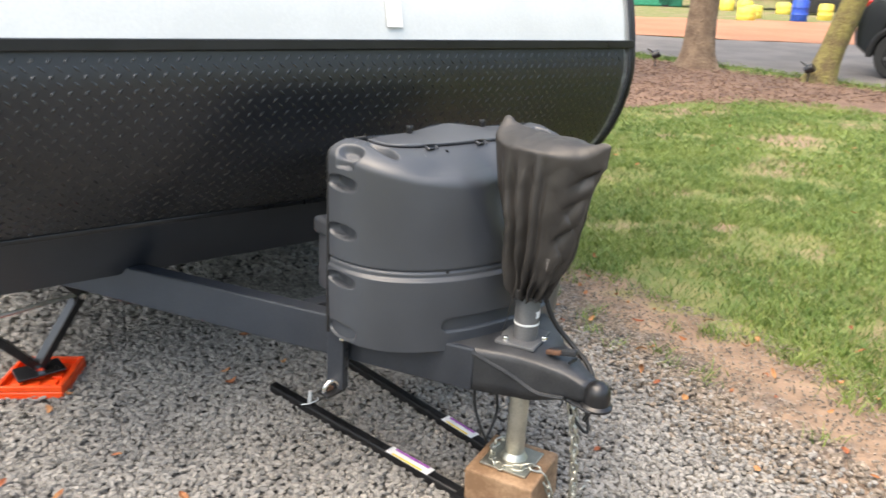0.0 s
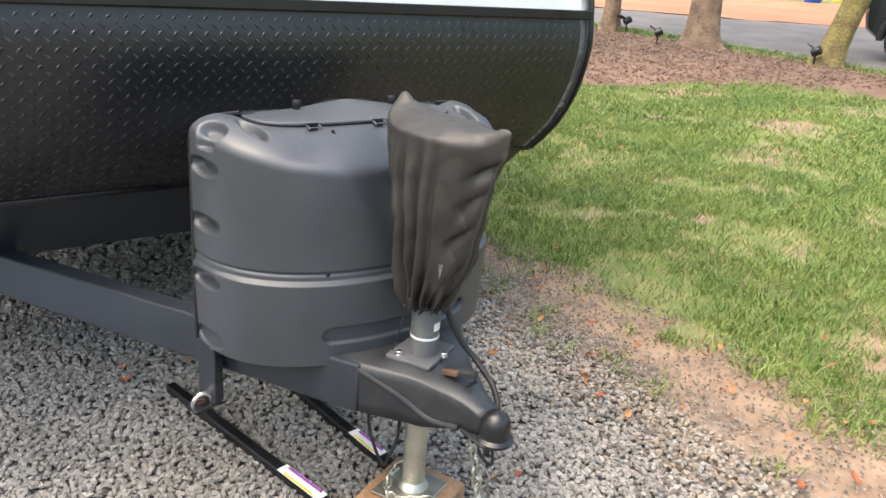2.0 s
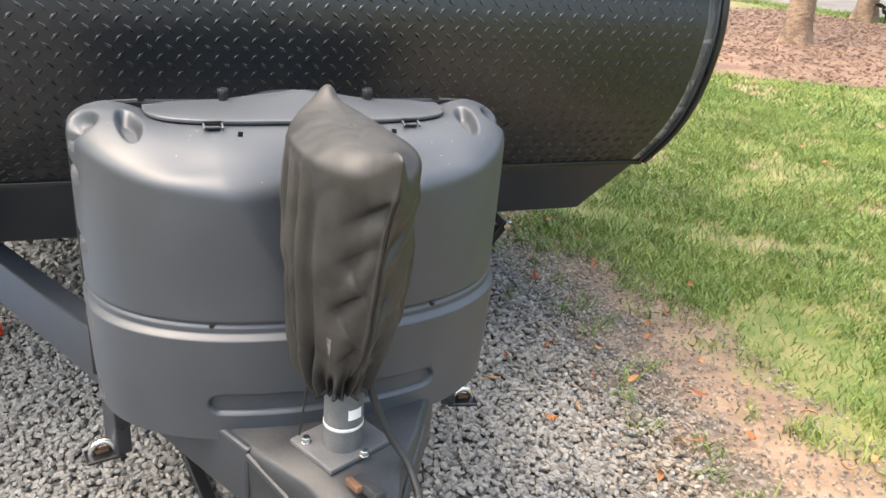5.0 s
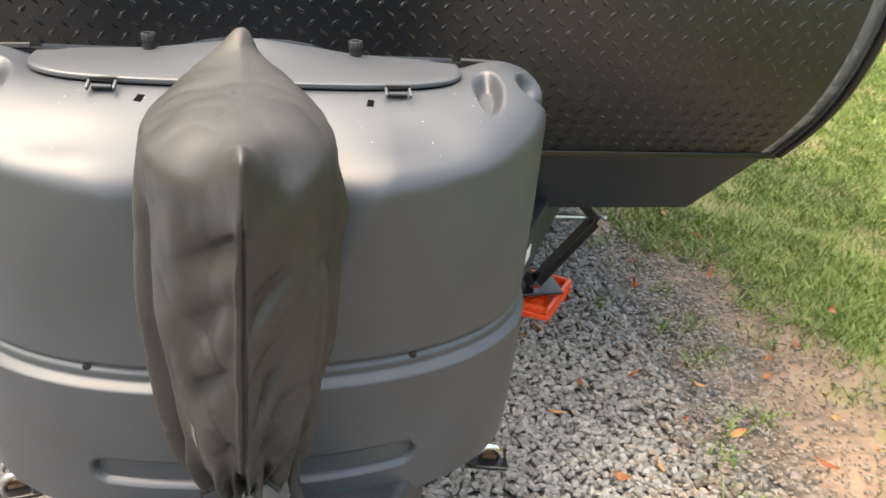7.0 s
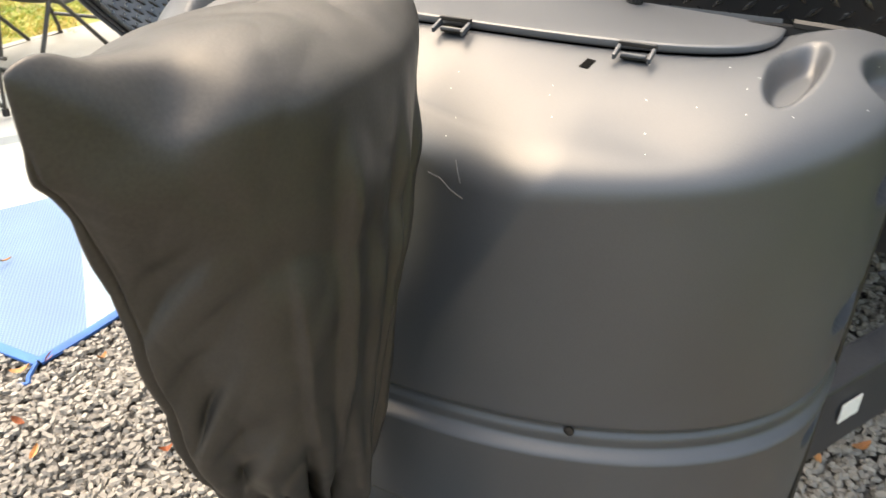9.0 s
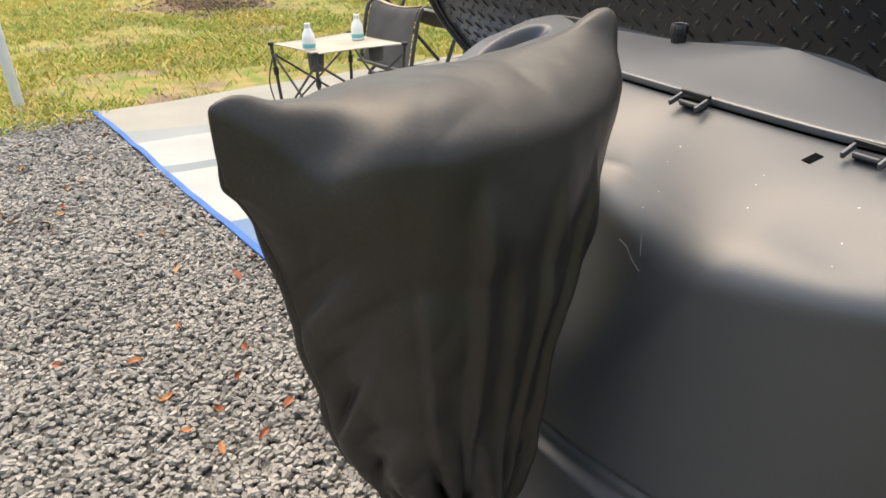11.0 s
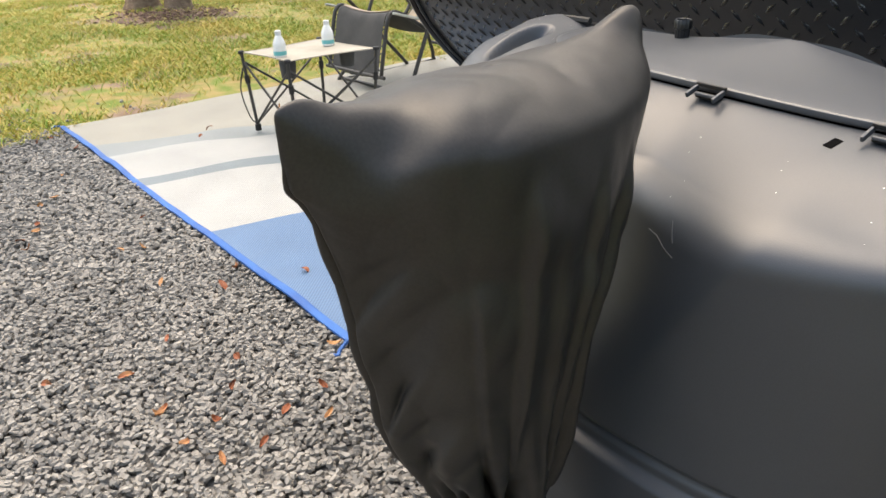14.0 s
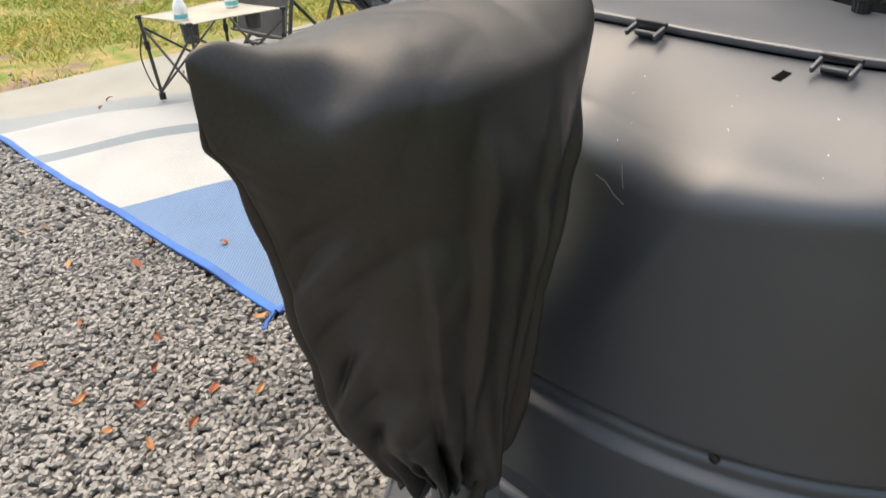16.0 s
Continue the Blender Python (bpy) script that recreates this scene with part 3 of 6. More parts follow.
def build_jack():
    j = thing("tongue_jack", "grey electric tongue jack with a zinc leg on the coupler", "jack", lean=0.55)
    m = Matrix.Translation((0.0, -0.004, 0.487)) @ pose(0, 0, 0, 0, 0, 25)
    part("mount_plate", box(bmesh.new(), (0.125, 0.105, 0.010), turn=m, bevel=0.003), M_JACK, j, "grey mounting plate")
    for a in (25 + 150, 25 + 270, 25 + 30):
        p = (0.056 * math.cos(radians(a)), -0.004 + 0.056 * math.sin(radians(a)), 0.492)
        part("bolt", lathe(bmesh.new(), [(0.009, 0), (0.009, 0.002), (0.0075, 0.002), (0.0075, 0.008), (0.006, 0.010)], p, 6), M_CHROME, j, "bright steel bolt")
    part("outer_tube", lathe(bmesh.new(), [(0.031, 0.49), (0.031, 0.600), (0.028, 0.605), (0.028, 0.72)], (0, -0.012, 0), 32), M_JACK, j, "grey painted outer tube")
    part("white_ring", lathe(bmesh.new(), [(0.0311, 0.530), (0.0318, 0.531), (0.0318, 0.535), (0.0311, 0.536)], (0, -0.012, 0), 32), M_WHITE, j, "white height ring")
    bm = bmesh.new()
    v = [bm.verts.new((0.0316 * math.cos(radians(a)), -0.012 + 0.0316 * math.sin(radians(a)), zz)) for zz in (0.552, 0.570) for a in range(268, 314, 5)]
    k = len(v) // 2
    for i in range(k - 1):
        bm.faces.new((v[i], v[i + 1], v[k + i + 1], v[k + i]))
    part("sticker", bm, M_LABEL, j, "small white sticker")
    part("leg", lathe(bmesh.new(), [(0.026, 0.138), (0.026, 0.44)], (0, -0.012, 0), 28), M_ZINC, j, "zinc inner leg")
    part("collar", lathe(bmesh.new(), [(0.040, 0.366), (0.040, 0.372), (0.034, 0.382)], (0, -0.012, 0), 24), M_COUPLER, j)
    part("foot_plate", box(bmesh.new(), (0.13, 0.13, 0.006), (-0.01, -0.015, 0.141), (0, 0, 22), bevel=0.002), M_ZINC, j, "square zinc foot plate")
    part("foot_cone", lathe(bmesh.new(), [(0.036, 0.144), (0.029, 0.156), (0.0262, 0.160)], (0, -0.012, 0), 24), M_ZINC, j)
    # power head hidden under the cover
    part("motor_head", B((0.05, 0.12, 0.12), (0.015, -0.05, 0.88), bevel=0.02, seg=3), M_BLACK, j)
    cable = smooth_path([(0.03, 0.012, 0.72), (0.042, -0.02, 0.66), (0.036, -0.035, 0.60), (0.060, -0.055, 0.53), (0.088, -0.09, 0.48), (0.085, -0.16, 0.44), (0.062, -0.20, 0.38), (0.05, -0.19, 0.32)], 8)
    part("power_cable", T(cable, 0.0065, 10), M_RUBBER, j, "black corrugated power cable")
    return j


build_coupler()
build_jack()
block = thing("wooden_block", "weathered timber block under the jack foot", "block", (-0.03, -0.02, 0), 22)
part("timber", B((0.19, 0.19, 0.138), (0, 0, 0.069), bevel=0.006), M_WOOD, block)


# ---- gas bottle cover ----
CX = 0.008


def cover_outline(th, inset=0.0):
    """The rim in plan: a broad rounded front between two back corners."""
    w, d, n = 0.368 - inset, 0.272 - inset, 2.35
    c, s = np.cos(th), np.sin(th)
    x = CX + w * np.sign(c) * np.abs(c) ** (2 / n)
    y = 0.325 - d * np.abs(s) ** (2 / n)
    return x, y


def lid_outline(th):
    c, s = np.cos(th), np.sin(th)
    n = 3.6
    x = CX + 0.252 * np.sign(c) * np.abs(c) ** (2 / n)
    y = 0.335 - 0.128 * np.abs(s) ** (2 / n)
    return x, y


def build_cover():
    cov = thing("gas_bottle_cover", "dark grey moulded plastic cover over the gas bottles", "gas bottle cover", (0.002, 0.008, 0.004), lean=0.9)
    nu = 321
    th = np.linspace(math.pi, 0, nu)
    x0, y0 = cover_outline(th)
    front = np.abs(np.sin(th)) ** 1.5
    shoulder = 0.918 - 0.055 * front
    rows = []
    wall = np.concatenate([np.linspace(0, 0.30, 36), np.linspace(0.30, 0.50, 70)[1:], np.linspace(0.50, 1.0, 80)[1:]])
    z_low = 0.458
    for t in wall:
        z = z_low + (shoulder - z_low) * t
        rows.append((*cover_outline(th, 0.0 + 0.012 * (1 - t) ** 2), z))
    R = 0.034
    for a in np.linspace(0, 0.44 * math.pi, 14)[1:]:
        x, y = cover_outline(th, R * (1 - math.cos(a)))
        rows.append((x, y, shoulder + R * math.sin(a)))
    xe, ye, ze = rows[-1]
    xl, yl = lid_outline(th)
    zl = 0.942
    for t in np.linspace(0, 1, 34)[1:]:
        k = t
        rows.append((xe + (xl - xe) * k, ye + (yl - ye) * k, ze + (zl - ze) * (1 - (1 - t) ** 1.3) + 0.010 * np.sin(math.pi * t) * (1 - front)))
    P = np.array([np.stack(r, -1) for r in rows])  # rows, columns, xyz
    nv = len(rows)
    # ease the turn from the shoulder to the top
    near = np.exp(-((np.arange(nv) - len(wall) - 12.0) / 7.0) ** 2)[:, None, None]
    near[-3:] = 0
    for _ in range(30):
        mean = P.copy()
        mean[1:-1] = (P[:-2] + P[2:]) / 2
        P += (mean - P) * near * 0.9
    # outward normals of the plain form
    du, dv = np.gradient(P, axis=1), np.gradient(P, axis=0)
    N = np.cross(du, dv)
    N /= np.linalg.norm(N, axis=-1, keepdims=True) + 1e-9
    if N[20, nu // 2, 1] > 0:
        N = -N
    X, Y, Z = P[..., 0] - CX, P[..., 1], P[..., 2]
    on_wall = np.zeros_like(X)
    on_wall[: len(wall)] = 1
    off = np.zeros_like(X)
    # lower half stands proud below a sloping ledge, with a thin groove above it
    off += (0.005 + 0.006 * sstep(0.30, 0.15, Y)) * (1 - sstep(0.643, 0.653, Z))
    off -= 0.004 * np.exp(-((Z - 0.666) / 0.0035) ** 2)
    # flattened hollow behind the jack, widest at the shoulder
    half = 0.050 + np.clip((Z - 0.70) / 0.19, 0.0, 1.0) * 0.105
    dent = np.clip(1 - np.sqrt((X + 0.004) ** 2 + 0.0004) / half, 0, 1) ** 1.4 * sstep(0.68, 0.88, Z)
    weight = np.ones(nv)
    weight[-33:] = np.linspace(1, 0, 34)[1:]
    P[..., 1] += 0.066 * dent * weight[:, None]
    # long finger slot at the bottom
    pill = np.hypot(np.clip(np.abs(X) - 0.168, 0, None), Z - 0.526)
    off -= 0.020 * sstep(0.0185, 0.0125, pill) * (Y < 0.2)
    # thumb hollows along both back edges and on the shoulders
    for zc in (0.863, 0.743, 0.620, 0.482):
        dy, dz = (Y - 0.272) / 0.052, (Z - zc) / 0.019
        e = np.clip(1 - dy ** 2 - np.abs(dz) ** 3, 0, 1)
        off -= 0.026 * sstep(0.0, 0.45, e) * (0.25 + 0.75 * sstep(0.215, 0.285, Y)) * sstep(0.20, 0.25, np.abs(X))
    for sx in (-1, 1):
        for ux, uy, ax, ay, rot in ((0.345, 0.262, 0.026, 0.040, 0.3), (0.276, 0.228, 0.019, 0.058, 0.12)):
            dx, dy = X - sx * ux, Y - uy
            c, s = math.cos(sx * rot), math.sin(sx * rot)
            e = np.clip(1 - ((dx * c - dy * s) / ax) ** 2 - ((dx * s + dy * c) / ay) ** 2, 0, 1)
            off -= 0.022 * sstep(0.0, 0.75, e) * (Z > 0.90)
    # soft waves on the top
    off -= 0.006 * np.exp(-(((np.abs(X) - 0.20) / 0.06) ** 2 + ((Y - 0.12) / 0.03) ** 2)) * sstep(0.88, 0.91, Z)
    P += N * off[..., None]
    verts = P.reshape(-1, 3)
    faces = grid_faces(nu, nv)
    mesh_object("shell", verts, faces, M_COVER, cov, "dark grey textured plastic shell")
    # underside and back, closed
    bm = bmesh.new()
    rim = [bm.verts.new(p) for p in P[0][::4]]
    rim_in = [bm.verts.new((CX + (p[0] - CX) * 0.985, 0.325 - (0.325 - p[1]) * 0.975, p[2] + 0.002)) for p in P[0][::4]]
    up = [bm.verts.new((v.co.x, v.co.y, 0.60)) for v in rim_in]
    for a, b in ((rim, rim_in), (rim_in, up)):
        for i in range(len(a) - 1):
            bm.faces.new((a[i], a[i + 1], b[i + 1], b[i]))
    part("rim", bm, M_COVER, cov)
    back = [(CX + sx * 0.362, z) for sx, z in ((-1, 0.46), (1, 0.46), (1, 0.93))] + [(CX + 0.30, 0.952), (CX - 0.30, 0.952), (CX - 0.362, 0.93)]
    bm = bmesh.new()
    a = [bm.verts.new((x, 0.326, z)) for x, z in back]
    b = [bm.verts.new((x, 0.336, z)) for x, z in back]
    bm.faces.new(a)
    bm.faces.new(b)
    for i in range(len(a)):
        q = (i + 1) % len(a)
        bm.faces.new((a[i], a[q], b[q], b[i]))
    part("back_panel", bm, M_BLACK, cov)
    # thin black edge trim along the back rim
    for sx in (-1, 1):
        line = [(CX + sx * 0.366, 0.324, z) for z in np.linspace(0.46, 0.915, 8)] + [(CX + sx * 0.352, 0.324, 0.938), (CX + sx * 0.31, 0.325, 0.952), (CX + sx * 0.26, 0.326, 0.955)]
        part("edge_trim", T(smooth_path(line, 4), 0.004, 6), M_RUBBER, cov, "thin black edge trim")
    # hinged lid with its hump
    tl = np.linspace(math.pi, 0, 97)
    lx, ly = lid_outline(tl)
    rings = []
    for s, dz in ((0.97, 0.9425), (1.010, 0.9445), (1.012, 0.9462), (1.012, 0.9492), (1.010, 0.9500), (0.985, 0.9508), (0.8, 0.953), (0.5, 0.956), (0.02, 0.956)):
        x, y = CX + (lx - CX) * s, 0.335 - (0.335 - ly) * s
        hump = 0.016 * np.exp(-((x - CX) / 0.085) ** 4) * sstep(0.25, 0.325, y)
        rings.append(np.stack([x, y, dz + hump + 0.0 * x], -1))
    L = np.array(rings)
    lid = mesh_object("lid", L.reshape(-1, 3), grid_faces(97, len(rings)), M_LID, cov, "flat grey hinged lid")
    bk = [(x, 0.335, z) for x, z in zip(np.linspace(CX - 0.25, CX + 0.25, 30), 0.956 + 0.016 * np.exp(-(np.linspace(-0.25, 0.25, 30) / 0.085) ** 4))]
    v = [*bk, *[(x, 0.335, 0.93) for x, _, _ in bk]]
    mesh_object("lid_back", v, grid_faces(30, 2), M_LID, lid)
    for xx in (-0.148, 0.013, 0.170):
        lt = part("latch", B((0.030, 0.004, 0.004), (xx, 0.201, 0.951), bevel=0.001), M_BLACK, cov, "black plastic lid catch")
        part("latch_bar", B((0.020, 0.004, 0.003), (xx, 0.193, 0.9445), bevel=0.001), M_LID, lt)
        for d in (-0.0135, 0.0135):
            part("latch_arm", B((0.003, 0.017, 0.005), (xx + d, 0.193, 0.946), (18, 0, 0), bevel=0.001), M_LID, lt)
        part("latch_slot", B((0.022, 0.010, 0.003), (xx, 0.1995, 0.942), bevel=0.0005), M_RUBBER, lt)
    # black plates laid on the shell stand in for the shade inside the slots
    for xx in (-0.110, 0.138):
        q = P[len(wall):].reshape(-1, 3)
        k = np.argmin((q[:, 0] - xx) ** 2 + (q[:, 1] - 0.183) ** 2)
        nv3 = Vector(N[len(wall):].reshape(-1, 3)[k])
        m = Matrix.Translation(Vector(q[k]) + nv3 * 0.0002) @ nv3.to_track_quat("Z", "Y").to_matrix().to_4x4() @ pose(0, 0, 0, 0, 0, -12)
        part("vent_hole", box(bmesh.new(), (0.0075, 0.013, 0.0008), turn=m, bevel=0), M_HOLESHADE, cov, "small slot, its inner shade a flat black plate", smooth=False)
    for xx in (-0.118, 0.131):
        thing_knob(cov, xx)

    def skin(x, z, out=0.001):
        """The point of the shell's front at x and z."""
        q = P[:len(wall) + 14].reshape(-1, 3)
        k = np.argmin((q[:, 0] - x) ** 2 + (q[:, 2] - z) ** 2)
        return tuple(P[:len(wall) + 14].reshape(-1, 3)[k] + N[:len(wall) + 14].reshape(-1, 3)[k] * out)

    for line in ([(0.052, 0.862), (0.062, 0.860), (0.075, 0.857), (0.088, 0.853)], [(0.074, 0.876), (0.079, 0.870), (0.083, 0.863)], [(0.19, 0.555), (0.192, 0.545), (0.196, 0.535)]):
        part("scratch", T([skin(x, z, 0.0002) for x, z in line], 0.0006, 5), M_JACK, cov, "thin pale scratch")
    # dust specks on the top
    rs = np.random.RandomState(8)
    top = P[len(wall) + 6:].reshape(-1, 3)
    nrm = N[len(wall) + 6:].reshape(-1, 3)
    v, f = [], []
    for k in rs.choice(len(top), 46):
        o, r, b = top[k] + nrm[k] * 0.0004, rs.uniform(0.0003, 0.0007), len(v)
        a = np.cross(nrm[k], (0.3, 0.8, 0.1))
        a /= np.linalg.norm(a)
        c = np.cross(nrm[k], a)
        v += [o + r * (math.cos(q) * a + math.sin(q) * c) for q in np.linspace(0, 2 * math.pi, 5, endpoint=False)] + [o + nrm[k] * r * 0.5]
        f += [(b + i, b + (i + 1) % 5, b + 5) for i in range(5)]
    tagged(mesh_object("dust_specks", v, f, M_LABEL, cov, "pale dust specks"), kind="stuff")
    for xx in (-0.172, 0.187):
        part("screw", lathe(bmesh.new(), [(0.0045, 0), (0.0045, 0.002), (0.002, 0.003)], turn=pose(*skin(xx, 0.665), 90, 0, 0), n=10), M_BLACK, cov, "black screw")
    return cov


def thing_knob(parent, x):
    bm = bmesh.new()
    n = 28
    prof = [(0.0068, 0.0), (0.0072, 0.010), (0.0086, 0.011), (0.0088, 0.019), (0.0078, 0.0205), (0.0060, 0.0200), (0.0052, 0.0165), (0.001, 0.0165)]
    rings = []
    for r, z in prof:
        rings.append([bm.verts.new((x + (r + (0.0008 if j % 2 else 0)) * math.cos(2 * math.pi * j / n), 0.326 + (r + (0.0008 if j % 2 else 0)) * math.sin(2 * math.pi * j / n), 0.955 + z)) for j in range(n)])
    for a, c in zip(rings, rings[1:]):
        for j in range(n):
            bm.faces.new((a[j], a[(j + 1) % n], c[(j + 1) % n], c[j]))
    bm.faces.new(rings[-1])
    return part("knob", bm, M_BLACK, parent, "knurled black knob")


build_cover()


# ---- cloth cover over the jack head ----
def build_jack_cover():
    cov = thing("jack_cover", "dark grey vinyl slip cover gathered round the jack head", "jack cover", lean=0.9)
    nu, nz = 320, 140
    phi = np.linspace(0, 2 * math.pi, nu, endpoint=False)
    c, s = np.cos(phi), np.sin(phi)
    back, nose_w = np.clip(s, 0, 1), np.clip(-s, 0, 1)
    HW = 0.079
    # height of the upper edge: a gable at the back, a fin in front
    crest = 0.984 + 0.036 * np.clip(1 - np.abs(c) ** 0.8 * 1.05, 0, 1) * sstep(0.35, 0.9, back) + 0.030 * np.exp(-((phi - 4.712) / 0.30) ** 2)
    V = []
    for t in np.linspace(0.0, 1.0, nz):
        z = 0.615 + 0.370 * t
        yf = np.interp(z, [0.615, 0.645, 0.667, 0.705, 0.746, 0.807, 0.861, 0.90, 0.945, 0.985], [-0.062, -0.080, -0.098, -0.120, -0.135, -0.145, -0.154, -0.160, -0.168, -0.170])
        yb = np.interp(z, [0.615, 0.645, 0.70, 0.75, 0.80, 0.87, 0.95, 0.985], [0.004, 0.016, 0.039, 0.047, 0.053, 0.079, 0.101, 0.107])
        hw = np.interp(z, [0.615, 0.645, 0.69, 0.74, 0.80, 0.90, 0.955, 0.985], [0.034, 0.046, 0.058, 0.065, 0.070, 0.075, 0.077, 0.077])
        fin = np.interp(z, [0.615, 0.70, 0.80, 0.88, 0.915, 0.930, 0.938, 0.985], [0.002, 0.005, 0.011, 0.018, 0.024, 0.030, 0.036, 0.036])
        yc, hd = (yf + yb) / 2, (yb - yf) / 2
        x = hw * np.sign(c) * np.abs(c) ** 0.78 * (1 - 0.36 * nose_w ** 3.0 - 0.10 * back ** 2)
        y = hd * np.sign(s) * np.abs(s) ** 0.80
        y = y - fin * np.exp(-(x / (0.019 + 0.012 * (1 - t))) ** 2) * (s < 0)
        x = x * (1 - 0.45 * np.exp(-((phi - 4.712) / 0.22) ** 2) * t) + np.interp(z, [0.64, 0.75, 1.0], [0.000, 0.004, 0.009]) - y * 0.075
        V.append(np.stack([x, yc + y, 0.615 + (crest - 0.615) * t], -1))
    V = np.array(V)
    # top sheet: a ridge from the back tip easing into a flat dome, dipping before the fin
    base = V[-1]
    cx, cy = base[:, 0].mean(), -0.035
    tops = []
    for q in np.linspace(1, 0, 34)[1:]:
        ring = np.empty_like(base)
        ring[:, 0] = cx + (base[:, 0] - cx) * q
        ring[:, 1] = cy + (base[:, 1] - cy) * q
        xx, yy = ring[:, 0] - 0.012 + 0.075 * ring[:, 1], ring[:, 1]
        peak = np.interp(yy, [-0.205, -0.17, -0.14, -0.08, 0.0, 0.05, 0.08, 0.11], [0.030, 0.026, 0.023, 0.026, 0.026, 0.034, 0.040, 0.046])
        bend = np.interp(yy, [-0.1, 0.02, 0.08], [2.4, 1.6, 1.0])
        dome = 0.984 + peak * np.clip(1 - (np.abs(xx) / (HW + 0.002)) ** bend, 0, 1) + 0.012 * np.exp(-(xx / 0.02) ** 2) * sstep(-0.160, -0.200, yy)
        blend = q ** 7
        ring[:, 2] = base[:, 2] * blend + dome * (1 - blend)
        tops.append(ring)
    V = np.concatenate([V, np.array(tops)])
    # soften the turn from the sides to the top
    ease = np.exp(-((np.arange(len(V)) - nz + 1.0) / 4.5) ** 2)[:, None, None] * 0.9
    ease = ease * (1 - 0.85 * np.exp(-((phi - 4.712) / 0.25) ** 2) - 0.5 * np.exp(-((phi - 1.571) / 0.3) ** 2))[None, :, None]
    for _ in range(8):
        mean = V.copy()
        mean[1:-1] = (V[:-2] + V[2:]) / 2
        V += (mean - V) * ease

    def pull(at, by, r):
        d = np.linalg.norm(V - np.array(at), axis=-1)
        V[...] += np.array(by) * np.exp(-(d / r) ** 2)[..., None]
    pull((0.006, 0.099, 1.018), (0.004, 0.006, 0.014), 0.018)
    pull((0.050, -0.150, 0.990), (-0.004, 0.006, -0.008), 0.022)
    n_rows = len(V)
    du = np.roll(V, -1, axis=1) - np.roll(V, 1, axis=1)
    dv = np.gradient(V, axis=0)
    N = np.cross(du, dv)
    N /= np.linalg.norm(N, axis=-1, keepdims=True) + 1e-9
    if N[40, 0, 0] < 0:
        N = -N
    t = np.clip((V[..., 2] - 0.615) / 0.37, 0, 1)
    ang = np.broadcast_to(phi, V.shape[:2])
    east = (ang + math.pi) % (2 * math.pi) - math.pi
    off = np.zeros(V.shape[:2])
    # deep pleats on the side by the driver, running down from the shoulder
    side = sstep(2.45, 2.7, ang) * sstep(3.62, 3.4, ang)
    wave = np.sin((ang - 0.12 * t) * 17.0 + 1.6 * np.sin(ang * 6.0) + 0.6)
    off += side * 0.012 * (np.sign(wave) * np.abs(wave) ** 0.6) * sstep(1.0, 0.72, t)
    off += 0.0065 * np.sin(ang * 9 + 2.5 * np.sin(t * 5)) * sstep(0.50, 0.0, t)
    # gathers at the drawstring
    off += 0.0070 * np.sin(ang * 21 + 1.0) * sstep(0.22, 0.02, t)

    def fold(a, depth, width, top, foot, drift=0.0):
        """A lapped fold: steep on one flank, easing off on the other."""
        d = east - a - drift * (1 - t)
        return depth * np.where(d > 0, np.exp(-d / width), np.exp(-(d / 0.035) ** 2)) * sstep(top, top - 0.18, t) * sstep(foot - 0.05, foot + 0.10, t)

    # long folds hanging on the passenger side
    off += fold(0.18, 0.0080, 0.16, 0.97, 0.0, 0.10) + fold(0.52, 0.0100, 0.14, 0.95, 0.0, 0.05) + fold(0.90, 0.0075, 0.16, 0.90, -0.2)
    off -= 0.016 * np.exp(-((east - 0.46) / 0.07) ** 2) * sstep(0.42, 0.10, t)
    off += 0.006 * np.exp(-((east - 0.02) / 0.12) ** 2) * sstep(0.35, 0.05, t)
    # soft hanging folds and deep short ones above the gathers
    off += fold(-0.16, 0.0095, 0.20, 0.98, 0.0, 0.05) + fold(-0.02, 0.0070, 0.10, 0.90, 0.0, 0.12) + fold(-0.55, 0.0060, 0.28, 0.80, 0.0, 0.25)
    for a, dp, wd, hi in ((-0.42, 0.016, 0.060, 0.40), (-0.12, 0.024, 0.070, 0.50), (0.14, 0.018, 0.055, 0.45), (-0.78, 0.013, 0.07, 0.30), (3.45, 0.012, 0.07, 0.4), (3.05, 0.012, 0.06, 0.35)):
        d = (ang - a + math.pi) % (2 * math.pi) - math.pi
        off -= dp * np.exp(-(d / wd) ** 2) * sstep(hi, 0.06, t)
    # slack pulled aslant from the seam
    for a, h, wa, wh, tilt, dp in ((5.08, 0.47, 0.20, 0.045, 0.35, 0.010), (5.25, 0.30, 0.26, 0.050, 0.30, 0.009), (5.05, 0.72, 0.22, 0.035, 0.25, 0.007), (4.30, 0.58, 0.25, 0.04, -0.3, 0.005), (4.25, 0.36, 0.25, 0.045, -0.3, 0.005)):
        e = (t - h - tilt * (ang - a)) / wh
        off -= dp * np.where(e > 0, np.exp(-e * 0.7), np.exp(-(e / 0.45) ** 2)) * np.exp(-((ang - a) / wa) ** 2)
    # stitched seam down the front between two fuller panels
    off -= 0.0045 * np.exp(-((ang - 4.73) / 0.022) ** 2) * sstep(1.0, 0.94, t)
    off += 0.0030 * np.exp(-((ang - 4.65) / 0.035) ** 2) * sstep(1.0, 0.9, t)
